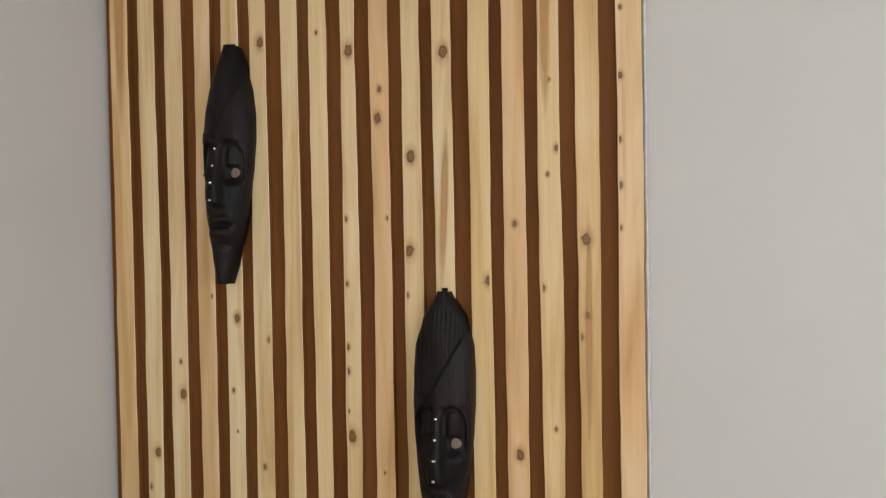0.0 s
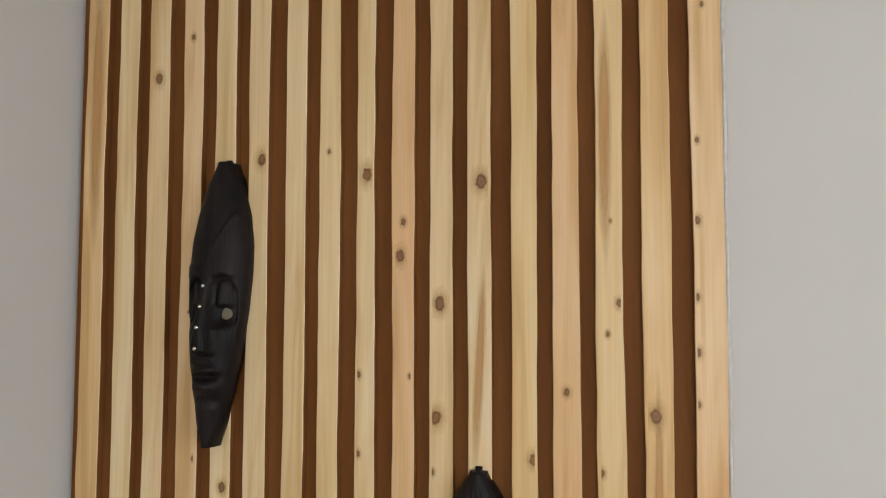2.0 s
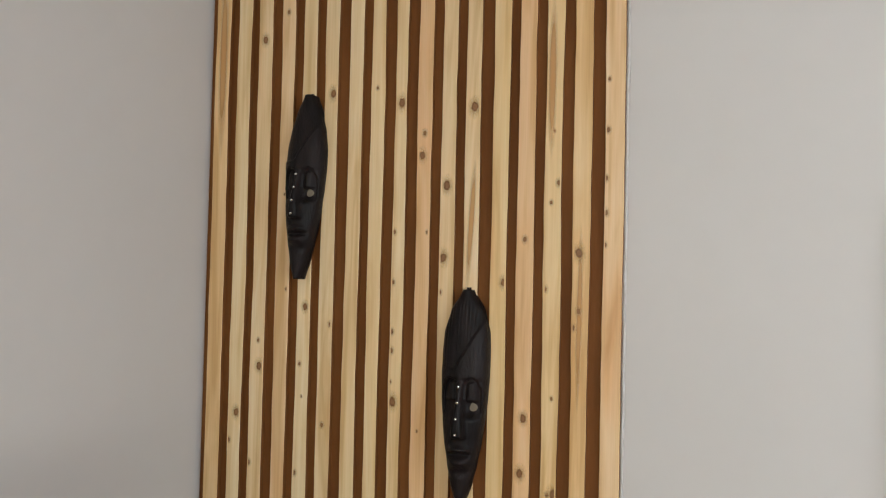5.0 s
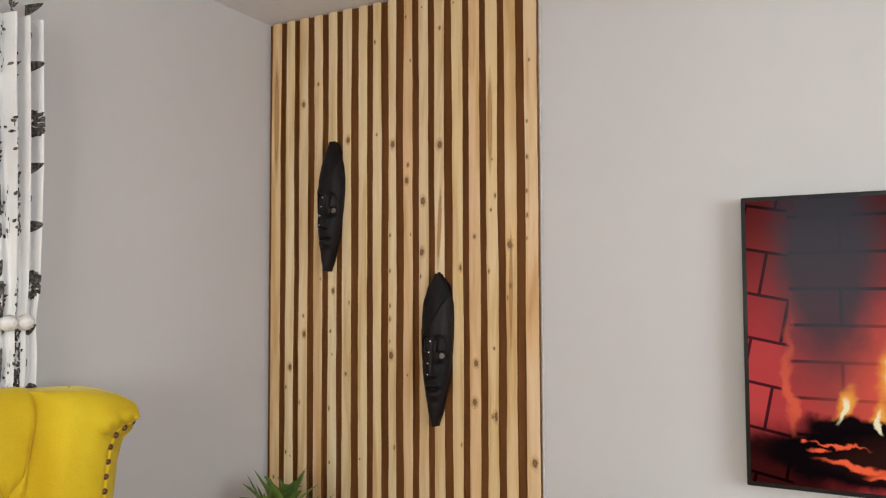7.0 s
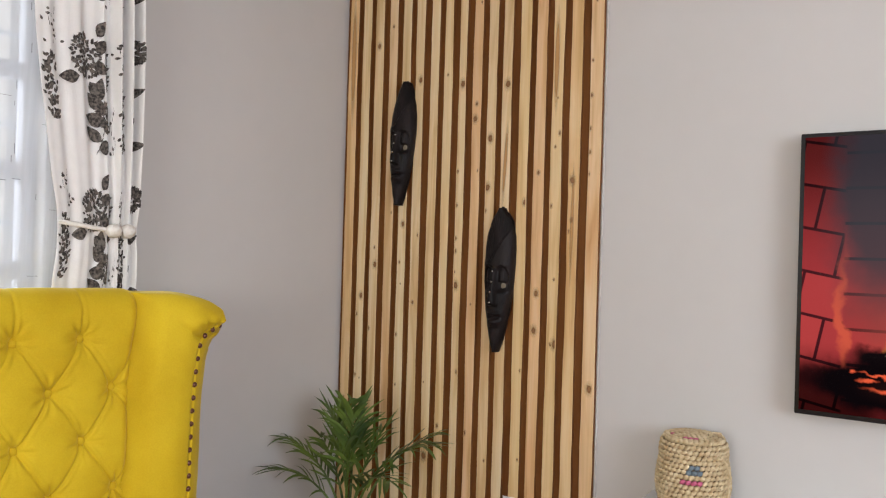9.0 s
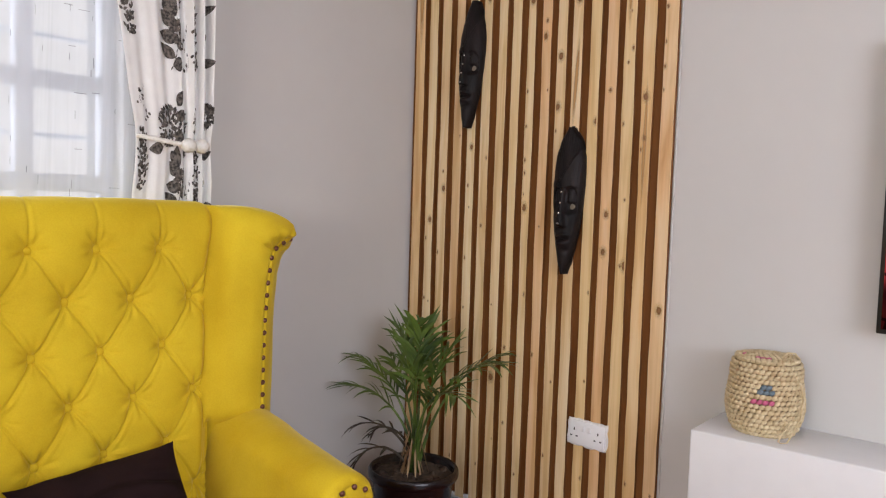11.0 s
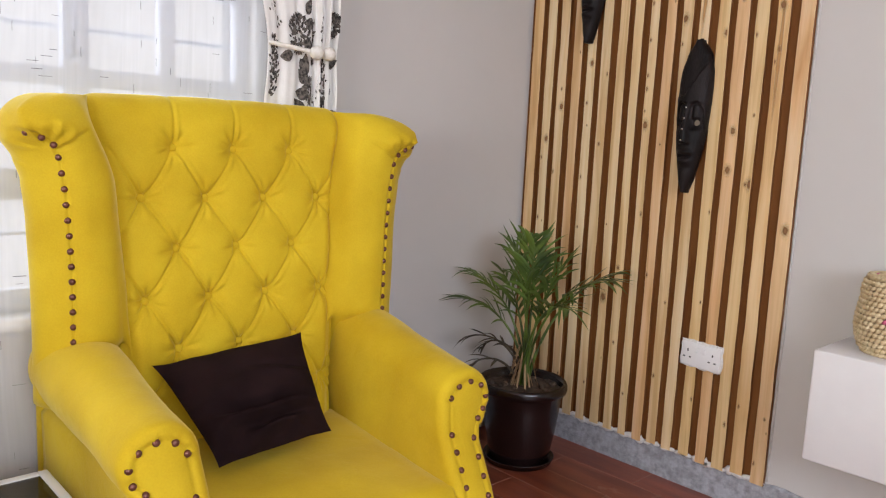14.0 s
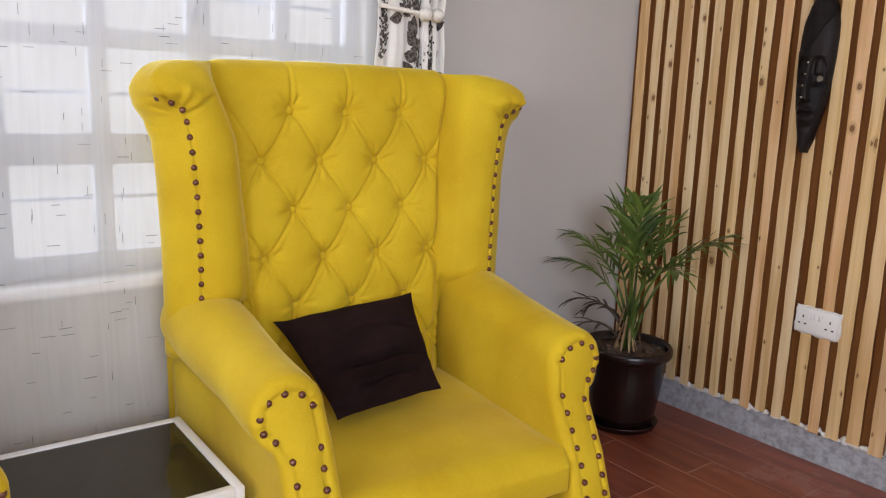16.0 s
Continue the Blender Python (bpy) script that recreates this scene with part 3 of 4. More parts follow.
    for f in ((-0.41, -0.318, 0.075, 0.009, 0.5, True, 8), (-0.33, -0.338, 0.05, 0.008, 0.5), (-0.50, -0.275, 0.02, 0.006, 0.6), (-0.46, -0.262, 0.05, 0.004, 0.6, True, 10), (-0.54, -0.25, 0.008, 0.006, 0.6), (-0.15, -0.31, 0.1, 0.01, 0.5)):
        c = mix(c, (1.0, 0.13, 0.05), spot(*f))
    gl, e, join = N.new("ShaderNodeBsdfGlossy"), N.new("ShaderNodeEmission"), N.new("ShaderNodeAddShader")
    gl.inputs["Roughness"].default_value, gl.inputs["Color"].default_value = 0.16, (0.0015, 0.0015, 0.0015, 1)
    L.new(c, e.inputs[0])
    e.inputs[1].default_value = 0.85
    L.new(e.outputs[0], join.inputs[0])
    L.new(gl.outputs[0], join.inputs[1])
    L.new(join.outputs[0], N["Material Output"].inputs[0])
    return m


TVX, TVZ, TVW, TVH = 1.744, 1.362, 1.36, 0.785
tv = tagged(empty("television", pose(TVX + TVW / 2, -0.035, TVZ)), "black flat wall television showing a burning log fire", "television")
part("casing", box(-TVW / 2, -0.035, -TVH / 2, TVW / 2, 0.0, TVH / 2), BLACK, tv, bevel=0.004)
part("wall_bracket", box(-0.3, 0.0, -0.2, 0.3, 0.036, 0.2), BLACK, tv, smooth=False)
part("screen", box(-TVW / 2 + 0.012, -0.0375, -TVH / 2 + 0.014, TVW / 2 - 0.012, -0.034, TVH / 2 - 0.012), fire_picture(), tv, "brick fireplace picture with logs", smooth=False)

# ---- floating unit and basket ----
UX, UY, UZ0, UZ1 = 1.325, -0.262, 0.336, 0.657
unit = tagged(empty("floating_unit", pose(UX, 0, UZ0)), "white gloss floating wall unit below the television", "wall unit")
part("body", box(0, UY, 0, 2.3, -0.001, UZ1 - UZ0), WHITE, unit, bevel=0.006)


def basket():
    th = tagged(empty("lidded_basket", pose(1.482, -0.113, UZ1)), "small woven straw basket with lid and pink and blue marks", "basket")
    prof = [(0.076, 0.0), (0.090, 0.016), (0.100, 0.045), (0.105, 0.075), (0.104, 0.100), (0.099, 0.135), (0.092, 0.172)]
    lid_prof = [(0.096, 0.166), (0.095, 0.185), (0.090, 0.205), (0.080, 0.216)]
    part("core", lathe([(0.07, 0.0)] + [(r - 0.006, z) for r, z in prof] + [(0.06, 0.168), (0.0005, 0.168)], 40), STRAW_DARK, th)

    def radius(profile, z):
        for (r0, z0), (r1, z1) in zip(profile, profile[1:]):
            if z <= z1:
                return r0 + (r1 - r0) * (z - z0) / (z1 - z0)
        return profile[-1][0]

    jitter = random.Random(40)

    def stitch(target, x, y, z, turn):
        m = pose(x, y, z, 0, 0, turn) @ pose(0, 0, 0, 34 + jitter.uniform(-10, 10), 0, 0) @ Matrix.Diagonal((0.0052, 0.0112 * jitter.uniform(0.9, 1.1), 0.0076 * jitter.uniform(0.9, 1.1), 1))
        bmesh.ops.create_icosphere(target, subdivisions=1, radius=1, matrix=m)

    weave, pink, blue, cap, cap_pink = (bmesh.new() for _ in range(5))
    for k in range(12):
        z = 0.007 + k * 0.0137
        r = radius(prof, z)
        n = 42
        for i in range(n):
            t = 2 * math.pi * (i + 0.5 * (k % 2)) / n
            a = t * 180 / math.pi
            target = pink if k == 7 and 268 < a < 299 else blue if k in (9, 10) and 277 < a < 297 else weave
            stitch(target, r * math.cos(t), r * math.sin(t), z, a)
    for k in range(4):
        z = 0.171 + k * 0.0135
        r = radius(lid_prof, z)
        for i in range(38):
            t = 2 * math.pi * (i + 0.5 * (k % 2)) / 38
            stitch(cap, r * math.cos(t), r * math.sin(t), z, t * 180 / math.pi)
    for ring in range(6):
        r = 0.074 - ring * 0.0135
        n = max(5, int(r * 430))
        for i in range(n):
            t = 2 * math.pi * i / n
            target = cap_pink if ring == 1 and (4.5 < t < 5.3 or 3.4 < t < 3.8) else cap
            bmesh.ops.create_icosphere(target, subdivisions=1, radius=1, matrix=pose(r * math.cos(t), r * math.sin(t), 0.217 + ring * 0.0016, 0, 0, math.degrees(t)) @ Matrix.Diagonal((0.0075, 0.0085, 0.005, 1)))
    lid = part("lid", lathe([(0.088, 0.164)] + [(r - 0.005, z) for r, z in lid_prof] + [(0.05, 0.219), (0.0005, 0.222)], 40), STRAW_DARK, th, "round lid of the same straw")
    tagged(part("lid_weave", cap, STRAW, lid), kind="stuff")
    tagged(part("lid_pattern", cap_pink, PINK, lid, "pink dyed strands"), kind="stuff")
    tagged(part("weave", weave, STRAW, th), kind="stuff")
    tagged(part("pink_pattern", pink, PINK, th, "pink dyed strands"), kind="stuff")
    tagged(part("blue_pattern", blue, BLUE, th, "blue dyed strands"), kind="stuff")
    part("cord", tube([(0.094, -0.045, 0.17), (0.108, -0.05, 0.16), (0.116, -0.052, 0.12), (0.112, -0.055, 0.07), (0.100, -0.068, 0.03), (0.088, -0.085, 0.0), (0.078, -0.10, -0.0), (0.070, -0.10, 0.004), (0.075, -0.088, 0.02), (0.09, -0.07, 0.05)], 0.0024, 6), STRAW, th)
    part("lid_loop", tube([(0.045, -0.02, 0.220), (0.058, -0.015, 0.236), (0.075, 0.0, 0.234), (0.085, 0.015, 0.214)], 0.003, 6), STRAW, th)
    return th


basket()

# ---- armchair ----
DX, DZ, ZB = 0.166, 0.264, 1.134


def back_half(z, side=1):
    """Half the width of the buttoned back between the wings; the cloth was drawn over unevenly, so one half is wider."""
    return (0.265 if side > 0 else 0.285 + 0.030 * smoothstep(1.04, 1.25, z)) + 0.055 * (z - 0.4) + 0.02 * smoothstep(1.0, 1.25, z)


def tuft(y, z):
    """Depth of the buttoned upholstery at a place on the backrest: soft cushions, folded pleats, wells at the buttons."""
    rim = 0.03 * smoothstep(back_half(z, y) - 0.035, back_half(z, y) + 0.012, abs(y)) ** 1.5
    y += 0.004 * noise.noise((y * 9, z * 9, 3))
    z += 0.004 * noise.noise((y * 9, z * 9, 7))
    u, v = y / DX + (z - ZB) / DZ, y / DX - (z - ZB) / DZ
    ru, rv = u - round(u), v - round(v)
    cu, cv = abs(ru), abs(rv)
    f = smoothstep(ZB - 0.01, ZB + 0.03, z)
    k = math.hypot(1 / DX, 1 / DZ)
    low = math.sqrt(max(0, math.sin(math.pi * cu) * math.sin(math.pi * cv)))
    signed = (ru if cu < cv else rv) / k
    c = y / DX - round(y / DX) if abs(y) < 0.24 else 0.5
    puff = (1 - f) * low + f * math.sqrt(math.sin(math.pi * abs(c)))
    gap = signed if z < ZB else c * DX
    row = (ZB - z) / (DZ / 2)
    r0 = round(row)
    r, yy, zz = 1.0, 1.0, 1.0
    if 0 <= r0 <= 5:
        yy = y / DX - (0.5 if r0 % 2 else 0.0)
        near_k = round(yy)
        if abs(near_k + (0.5 if r0 % 2 else 0.0)) < 1.6:
            yy, zz = (yy - near_k) * DX, (row - r0) * DZ / 2
            r = math.hypot(yy, zz)
    near = 0.34 + 0.66 * math.exp(-(r / 0.06) ** 2)
    # one side of each pleat laps over the other
    pleat = -0.0062 * math.exp(-(gap / 0.0034) ** 2) + 0.0024 * math.exp(-((gap - 0.008) / 0.0045) ** 2) - 0.0010 * math.exp(-((gap - 0.017) / 0.003) ** 2)
    # the outermost buttons are drawn to the seam by a short level pleat
    if r0 in (1, 3) and abs(y) > 1.5 * DX - 0.01:
        pleat -= 0.006 * math.exp(-(zz / 0.004) ** 2)
    ang = math.atan2(zz, yy)
    pucker = 0.0022 * (math.sin(7 * ang + 5 * r0 + 3 * y) + 0.6 * math.sin(13 * ang + 2 * r0)) * math.exp(-((r - 0.034) / 0.020) ** 2)
    well = -0.017 * math.exp(-(r / 0.034) ** 2) - 0.010 * math.exp(-(r / 0.015) ** 2)
    return pucker + 0.0085 * puff + near * pleat + well + 0.012 - rim


def lean_x(z):
    return -0.010 - 0.10 * (z - 0.75)


def back_front():
    nu, nv = 250, 330

    def f(u, v):
        s = 0.30 + v * 1.06
        y = (2 * u - 1) * (back_half(min(s, 1.25), 2 * u - 1) + 0.014)
        top = 1.202 - 0.06 * y * y
        if s < top:
            return (lean_x(s) + tuft(y, s), y, s)
        a = min((s - top) / 0.062, math.pi * 0.98)
        x, z = lean_x(top) - 0.062 * (1 - math.cos(a)), top + 0.062 * math.sin(a)
        d = tuft(y, top) * max(0, 1 - a / 2)
        return (x + d * math.cos(a), y, z + d * math.sin(a))

    return grid(nu, nv, f)


def through_points(pts, t):
    """A smooth curve through points, t from 0 to 1."""
    n = len(pts) - 1
    k = min(n - 1e-6, max(0.0, t * n))
    i = int(k)
    f = k - i
    p = [Vector(pts[min(n, max(0, i + d))]) for d in (-1, 0, 1, 2)]
    return 0.5 * (2 * p[1] + (p[2] - p[0]) * f + (2 * p[0] - 5 * p[1] + 4 * p[2] - p[3]) * f * f + (3 * p[1] - p[0] - 3 * p[2] + p[3]) * f ** 3)


def bend(stops, z):
    for (z0, a), (z1, b) in zip(stops, stops[1:]):
        if z <= z1:
            t = min(1, max(0, (z - z0) / (z1 - z0)))
            return a + (b - a) * (0.5 * t + 0.5 * t * t * (3 - 2 * t))
    return stops[-1][1]


def wing_outer(z):
    return bend(((0.3, 0.505), (0.80, 0.509), (0.95, 0.513), (1.05, 0.522), (1.10, 0.537), (1.145, 0.564), (1.178, 0.572)), z)


def wing_seam(z):
    """How far out the nailed seam of a wing runs at a height."""
    return bend(((0.5, 0.434), (0.80, 0.432), (0.905, 0.435), (1.016, 0.443), (1.095, 0.452), (1.135, 0.466), (1.16, 0.490), (1.172, 0.522)), z)


def wing(side):
    """The flared side wing: a padded inner face, a nailed seam, an outer panel, and a scroll with gathered cloth at its top."""
    rings = []
    heights = [0.50 + 0.50 * i / 24 for i in range(24)] + [1.0 + 0.168 * i / 48 for i in range(49)]
    heights += [1.168 + 0.0845 * math.sin(math.pi / 2 * i / 26) for i in range(1, 27)]
    for z in heights:
        t = max(0.0, (z - 1.168) / 0.0850)
        shut = 1 - math.sqrt(max(0.0, 1 - t * t))
        inner = back_half(min(z, 1.24), side) - 0.003
        outer = wing_outer(z) - (wing_outer(z) - inner - 0.085) * shut
        seam = min(wing_seam(z), outer - 0.035)
        base = lean_x(z)
        tuck = 0.055 * smoothstep(0.655, 0.628, z)
        d = 0.080 * shut
        pts = [(base - 0.05, inner - 0.02), (base + 0.004, inner - 0.004), (0.022 - d - tuck, inner + 0.014), (0.050 - d - tuck, inner + 0.040), (0.063 - d - tuck, 0.5 * (inner + 0.045 + seam)),
               (0.055 - d - 0.5 * tuck, seam - 0.004), (0.048 - d, seam + 0.012), (0.028 - 0.9 * d, 0.5 * (seam + outer)), (-0.008 - 0.8 * d, outer - 0.008), (-0.050 - 0.6 * d, outer), (-0.095, outer - 0.014), (-0.135, outer - 0.06), (-0.140, inner + 0.03), (-0.140, inner - 0.02)]
        ring = []
        for i in range(101):
            x, y = through_points([(p[0], p[1], 0) for p in pts], i / 100)[:2]
            if x > base + 0.01:
                # groove of the nailed seam
                if z < 1.16:
                    x -= 0.005 * math.exp(-((y - seam) / 0.005) ** 2) * smoothstep(0.63, 0.66, z)
                # cloth gathered round the turn of the seam
                r, a = math.hypot(y - 0.478, z - 1.122), math.atan2(z - 1.122, y - 0.478)
                over = smoothstep(-0.1, 0.4, a) * smoothstep(3.0, 2.4, a)
                x += 0.016 * over * math.exp(-((r - 0.062) / 0.030) ** 2)
                x += 0.0058 * math.exp(-((r - 0.045) / 0.024) ** 2) * (math.sin(10 * a + 0.8) + 0.6 * math.sin(17 * a)) * over
                # one deep fold drawn inward from the turn
                q = (y - 0.440) * 0.53 + (z - 1.138) * 0.85
                x -= 0.012 * math.exp(-(q / 0.0050) ** 2) * smoothstep(0.375, 0.41, y) * smoothstep(0.47, 0.44, y)
                q = (z - 1.090) - 0.35 * (y - 0.520)
                x -= 0.006 * math.exp(-(q / 0.004) ** 2) * smoothstep(0.50, 0.53, y)
            ring.append((x, side * y, z))
        rings.append(ring)
    return skin(rings)


def front_lean(z):
    return 0.55 * max(0.0, 0.50 - z) * (1 - 0.35 * smoothstep(0.35, 0.05, z))


ARM_X = 0.520


def arm_section(v, grow=0.0, foot=0.05):
    """Inner face, rolled top, waist and outer face of an arm, as (y, z), v from back to front."""
    top, r, cy = 0.684 - 0.066 * v, 0.106 - 0.022 * v, 0.408 - 0.028 * v
    cz = top - r
    pts = [(0.290 - grow, foot), (0.290 - grow, 0.20), (0.288 - grow, 0.33), (0.287 - grow, cz - 0.07)]
    for k in range(31):
        a = radians(178 - k * 8)
        q = r + grow
        pts.append((cy + q * math.cos(a), cz + q * math.sin(a)))
    w = 0.412 + 0.075 * (1 - v)
    pts += [(w + grow, cz - r - 0.012), (w - 0.002 + grow, 0.33), (w + 0.004 + grow, 0.20), (w + 0.012 + grow, foot)]
    return pts


def arm(side):
    rings = []
    for i in range(25):
        v = i / 24
        sec = arm_section(v, 0.003 * math.sin(7 * v) - 0.002)
        rings.append([(-0.09 + (ARM_X + 0.09) * v + front_lean(z) * smoothstep(0.45, 1.0, v), side * y, z) for y, z in sec])
    for x, g in ((0.010, -0.002), (0.018, -0.006), (0.024, -0.012), (0.027, -0.019), (0.0265, -0.026), (0.0235, -0.030), (0.0255, -0.034), (0.028, -0.039)):
        ring = []
        for k, (y, z) in enumerate(arm_section(1.0, g)):
            gather = 0.0050 * math.sin(k * 2.35 + 0.8 * math.sin(k)) * math.exp(-((g + 0.019) / 0.010) ** 2) if 3 < k < 35 else 0.0
            ring.append((ARM_X + x + gather + front_lean(z), side * y, z))
        rings.append(ring)
    return skin(rings)


def lived(bm, amount=0.004, scale=7.0):
    """Pushes a padded form in and out a little, as stuffing does."""
    for v in bm.verts:
        d = noise.noise_vector(v.co * scale) * amount + noise.noise_vector(v.co * scale * 3.1) * amount * 0.35
        v.co += d
    return bm


def dome(r, h, n=10):
    return lathe([(r, 0), (r * 0.97, h * 0.35), (r * 0.72, h * 0.78), (r * 0.35, h * 0.97), (0.0003, h)], n)


def armchair(m):
    th = tagged(empty("armchair", m), "yellow velvet wingback armchair with buttoned back and bronze nails", "armchair", group="yellow wingback chairs")
    back = part("backrest", back_front(), YELLOW, th, "deep diamond-buttoned yellow velvet")
    for r in range(6):
        n = (-1, 0, 1) if r % 2 == 0 else (-1.5, -0.5, 0.5, 1.5)
        z = ZB - r * DZ / 2
        if z < 0.5:
            continue
        for k in n:
            b = part("button", dome(0.0135, 0.010, 14), YELLOW, back)
            b.matrix_local = pose(lean_x(z) - 0.016, k * DX, z, 0, 84, 0)
    part("outer_back", box(-0.165, -0.49, 0.10, -0.100, 0.49, 1.215), YELLOW, th, bevel=0.03, segs=4)
    part("base", box(-0.12, -0.40, 0.03, 0.53, 0.40, 0.24), YELLOW, th, bevel=0.015)
    nail = dome(0.0082, 0.007)
    nm = obj("stud", nail, NAIL)
    nails = [nm]

    def stud(owner, x, y, z, ry, rz):
        if nails:
            o = nails.pop()
        else:
            o = nm.copy()
            scene.collection.objects.link(o)
        o.parent = owner
        o.matrix_local = pose(x, y, z, 0, 0, rz) @ pose(0, 0, 0, 0, ry, 0)

    for side in (-1, 1):
        w = part("wing", lived(wing(side), 0.0025), YELLOW, th)
        for k in range(13):
            z = 0.668 + k * 0.0365
            stud(w, 0.0485, side * (wing_seam(z) + 0.002), z, 90, side * 14)
        for x, y, z in ((0.056, 0.468, 1.134), (0.056, 0.492, 1.150), (0.046, 0.522, 1.160)):
            stud(w, x, side * y, z, 90, side * 22)
        a = part("arm", lived(arm(side), 0.003), YELLOW, th)
        roll = [(0.384 + 0.058 * math.cos(radians(t)), 0.531 + 0.053 * math.sin(radians(t))) for t in (160, 122, 84, 46, 8, -30, -60)]
        line = [(0.320 + 0.001 * k, 0.500 - k * 0.038) for k in range(11)] + [(0.384, 0.446 - k * 0.042) for k in range(9)]
        for y, z in roll + line:
            stud(a, ARM_X + 0.024 + front_lean(z), side * y, z, 82 if z > 0.49 else 66, 0)

    bm = bmesh.new()
    nx, ny = 16, 16
    rings = []
    for i in range(nx + 1):
        s = i / nx
        x = 0.0 + 0.655 * s
        ed = 0.03 * smoothstep(0.93, 1.0, s)
        ring = []
        hw = 0.297 - 0.5 * ed
        for j in range(ny + 1):
            y = -hw + 2 * hw * j / ny
            crown = 0.010 * math.sin(math.pi * j / ny) ** 0.6 * math.sin(math.pi * min(1, max(0, s))) ** 0.6
            ring.append((x, y, 0.352 + 0.008 * (1 - s) + crown - ed))
        ring += [(x, hw, 0.24 + ed * 0.5), (x, -hw, 0.24 + ed * 0.5)]
        rings.append(ring)
    part("seat", lived(skin(rings), 0.005, 5.0), YELLOW, th, "thick loose seat cushion", bevel=0.008)
    return th


chair = armchair(pose(0.235, -1.433, 0, 0, 0, -6))
copy_thing(chair, pose(0.41, -2.982, 0, 0, 0, 19))

# ---- cushion on the seat ----


def cushion(tl, tr, br, bl):
    th = tagged(empty("throw_pillow"), "dark brown cotton throw pillow leaning on the yellow seat", "pillow")
    tl, tr, br, bl = (Vector(p) for p in (tl, tr, br, bl))
    nrm = ((tr - tl).cross(bl - tl)).normalized() * -1

    def f(sign):
        def g(u, v):
            p = (tl * (1 - u) + tr * u) * (1 - v) + (bl * (1 - u) + br * u) * v
            c = (tl + tr + br + bl) / 4
            pinch = -0.012 * (1 - abs(2 * u - 1) ** 2) * (abs(2 * v - 1) ** 4) + 0.010 * (1 - abs(2 * v - 1) ** 2) * (abs(2 * u - 1) ** 4)
            p = p + (c - p) * pinch
            h = 0.062 * (math.sin(math.pi * u) * math.sin(math.pi * v)) ** 0.55
            h *= 1 + 0.10 * noise.noise((u * 3, v * 5, sign * 2))
            h += (0.024 * math.sin(27 * (v + 0.30 * u * (1 - u) + 0.16 * noise.noise((u * 3, v * 4, 1)))) * smoothstep(0.35, 0.85, v + 0.25 * u) + 0.006 * noise.noise((u * 5 + v * 2, v * 7, 4))) * (math.sin(math.pi * u) * math.sin(math.pi * v)) ** 0.5
            p = p + (tl - bl) * (0.010 * noise.noise((u * 7, v * 2, 9))) * abs(2 * v - 1) ** 4
            ear = (abs(2 * u - 1) * abs(2 * v - 1)) ** 6
            return p + (p - c) * 0.045 * ear + nrm * h * sign
        return g

    part("cover", grid(64, 64, f(1), grid(36, 36, f(-1))), PILLOW, th)
    return th


cushion((0.284, -1.689, 0.587), (0.350, -1.314, 0.632), (0.502, -1.314, 0.405), (0.530, -1.638, 0.402))

# ---- side table ----
TX0, TX1, TY0, TY1, TZ = 0.225, 0.655, -2.368, -1.932, 0.362
table = tagged(empty("side_table", pose(0, 0, 0)), "low white side table with an inset smoked glass top", "side table")
fw = 0.022
for a, b, c, d in ((TX0, TY0, TX1, TY0 + fw), (TX0, TY1 - fw, TX1, TY1), (TX0, TY0 + fw, TX0 + fw, TY1 - fw), (TX1 - fw, TY0 + fw, TX1, TY1 - fw)):
    part("rim", box(a, b, TZ - 0.05, c, d, TZ), WHITE, table, bevel=0.003)
part("glass_top", box(TX0 + fw - 0.001, TY0 + fw - 0.001, TZ - 0.012, TX1 - fw + 0.001, TY1 - fw + 0.001, TZ - 0.004), GLASS_DARK, table, "dark glossy glass", smooth=False)
for x in (TX0 + 0.001, TX1 - 0.041):
    for y in (TY0 + 0.001, TY1 - 0.041):
        part("leg", box(x, y, 0, x + 0.04, y + 0.04, TZ - 0.05), WHITE, table, bevel=0.003)

# ---- potted palm ----
PX, PY = 0.325, -0.315
pot = tagged(empty("plant_pot", pose(PX, PY, 0)), "glossy dark brown plant pot on a saucer, filled with soil", "plant pot")
part("saucer", lathe([(0.10, 0.0), (0.125, 0.004), (0.132, 0.022), (0.134, 0.024), (0.130, 0.026), (0.118, 0.01), (0.05, 0.008), (0.001, 0.008)], 40), POT, pot)
part("body", lathe([(0.085, 0.01), (0.105, 0.012), (0.118, 0.05), (0.132, 0.13), (0.143, 0.22), (0.147, 0.27), (0.150, 0.275), (0.163, 0.278), (0.167, 0.288), (0.166, 0.305), (0.160, 0.314), (0.152, 0.312), (0.146, 0.30), (0.140, 0.27), (0.10, 0.26), (0.001, 0.26)], 48), POT, pot)
soil = bmesh.new()
skin([[(r * math.cos(t), r * math.sin(t), 0.285 + 0.012 * noise.noise((r * 30 * math.cos(t), r * 30 * math.sin(t), 0)) + 0.01 * (1 - r / 0.15)) for t in (2 * math.pi * i / 40 for i in range(40))] for r in (0.1455, 0.12, 0.09, 0.06, 0.03, 0.002)], bm=soil, caps=False)
rnd = random.Random(5)
for k in range(46):
    a, r = rnd.uniform(0, 6.28), 0.135 * math.sqrt(rnd.random())
    bmesh.ops.create_icosphere(soil, subdivisions=1, radius=rnd.uniform(0.004, 0.014), matrix=pose(r * math.cos(a), r * math.sin(a), 0.292, rnd.uniform(0, 90), 0, rnd.uniform(0, 90)) @ Matrix.Diagonal((1, 0.8, 0.6, 1)))
part("soil", soil, SOIL, pot, "dry crumbly soil")

palm = tagged(empty("parlour_palm", pose(PX, PY, 0.285)), "small green palm with feathery fronds and dry lower leaves", "palm")
rnd = random.Random(21)


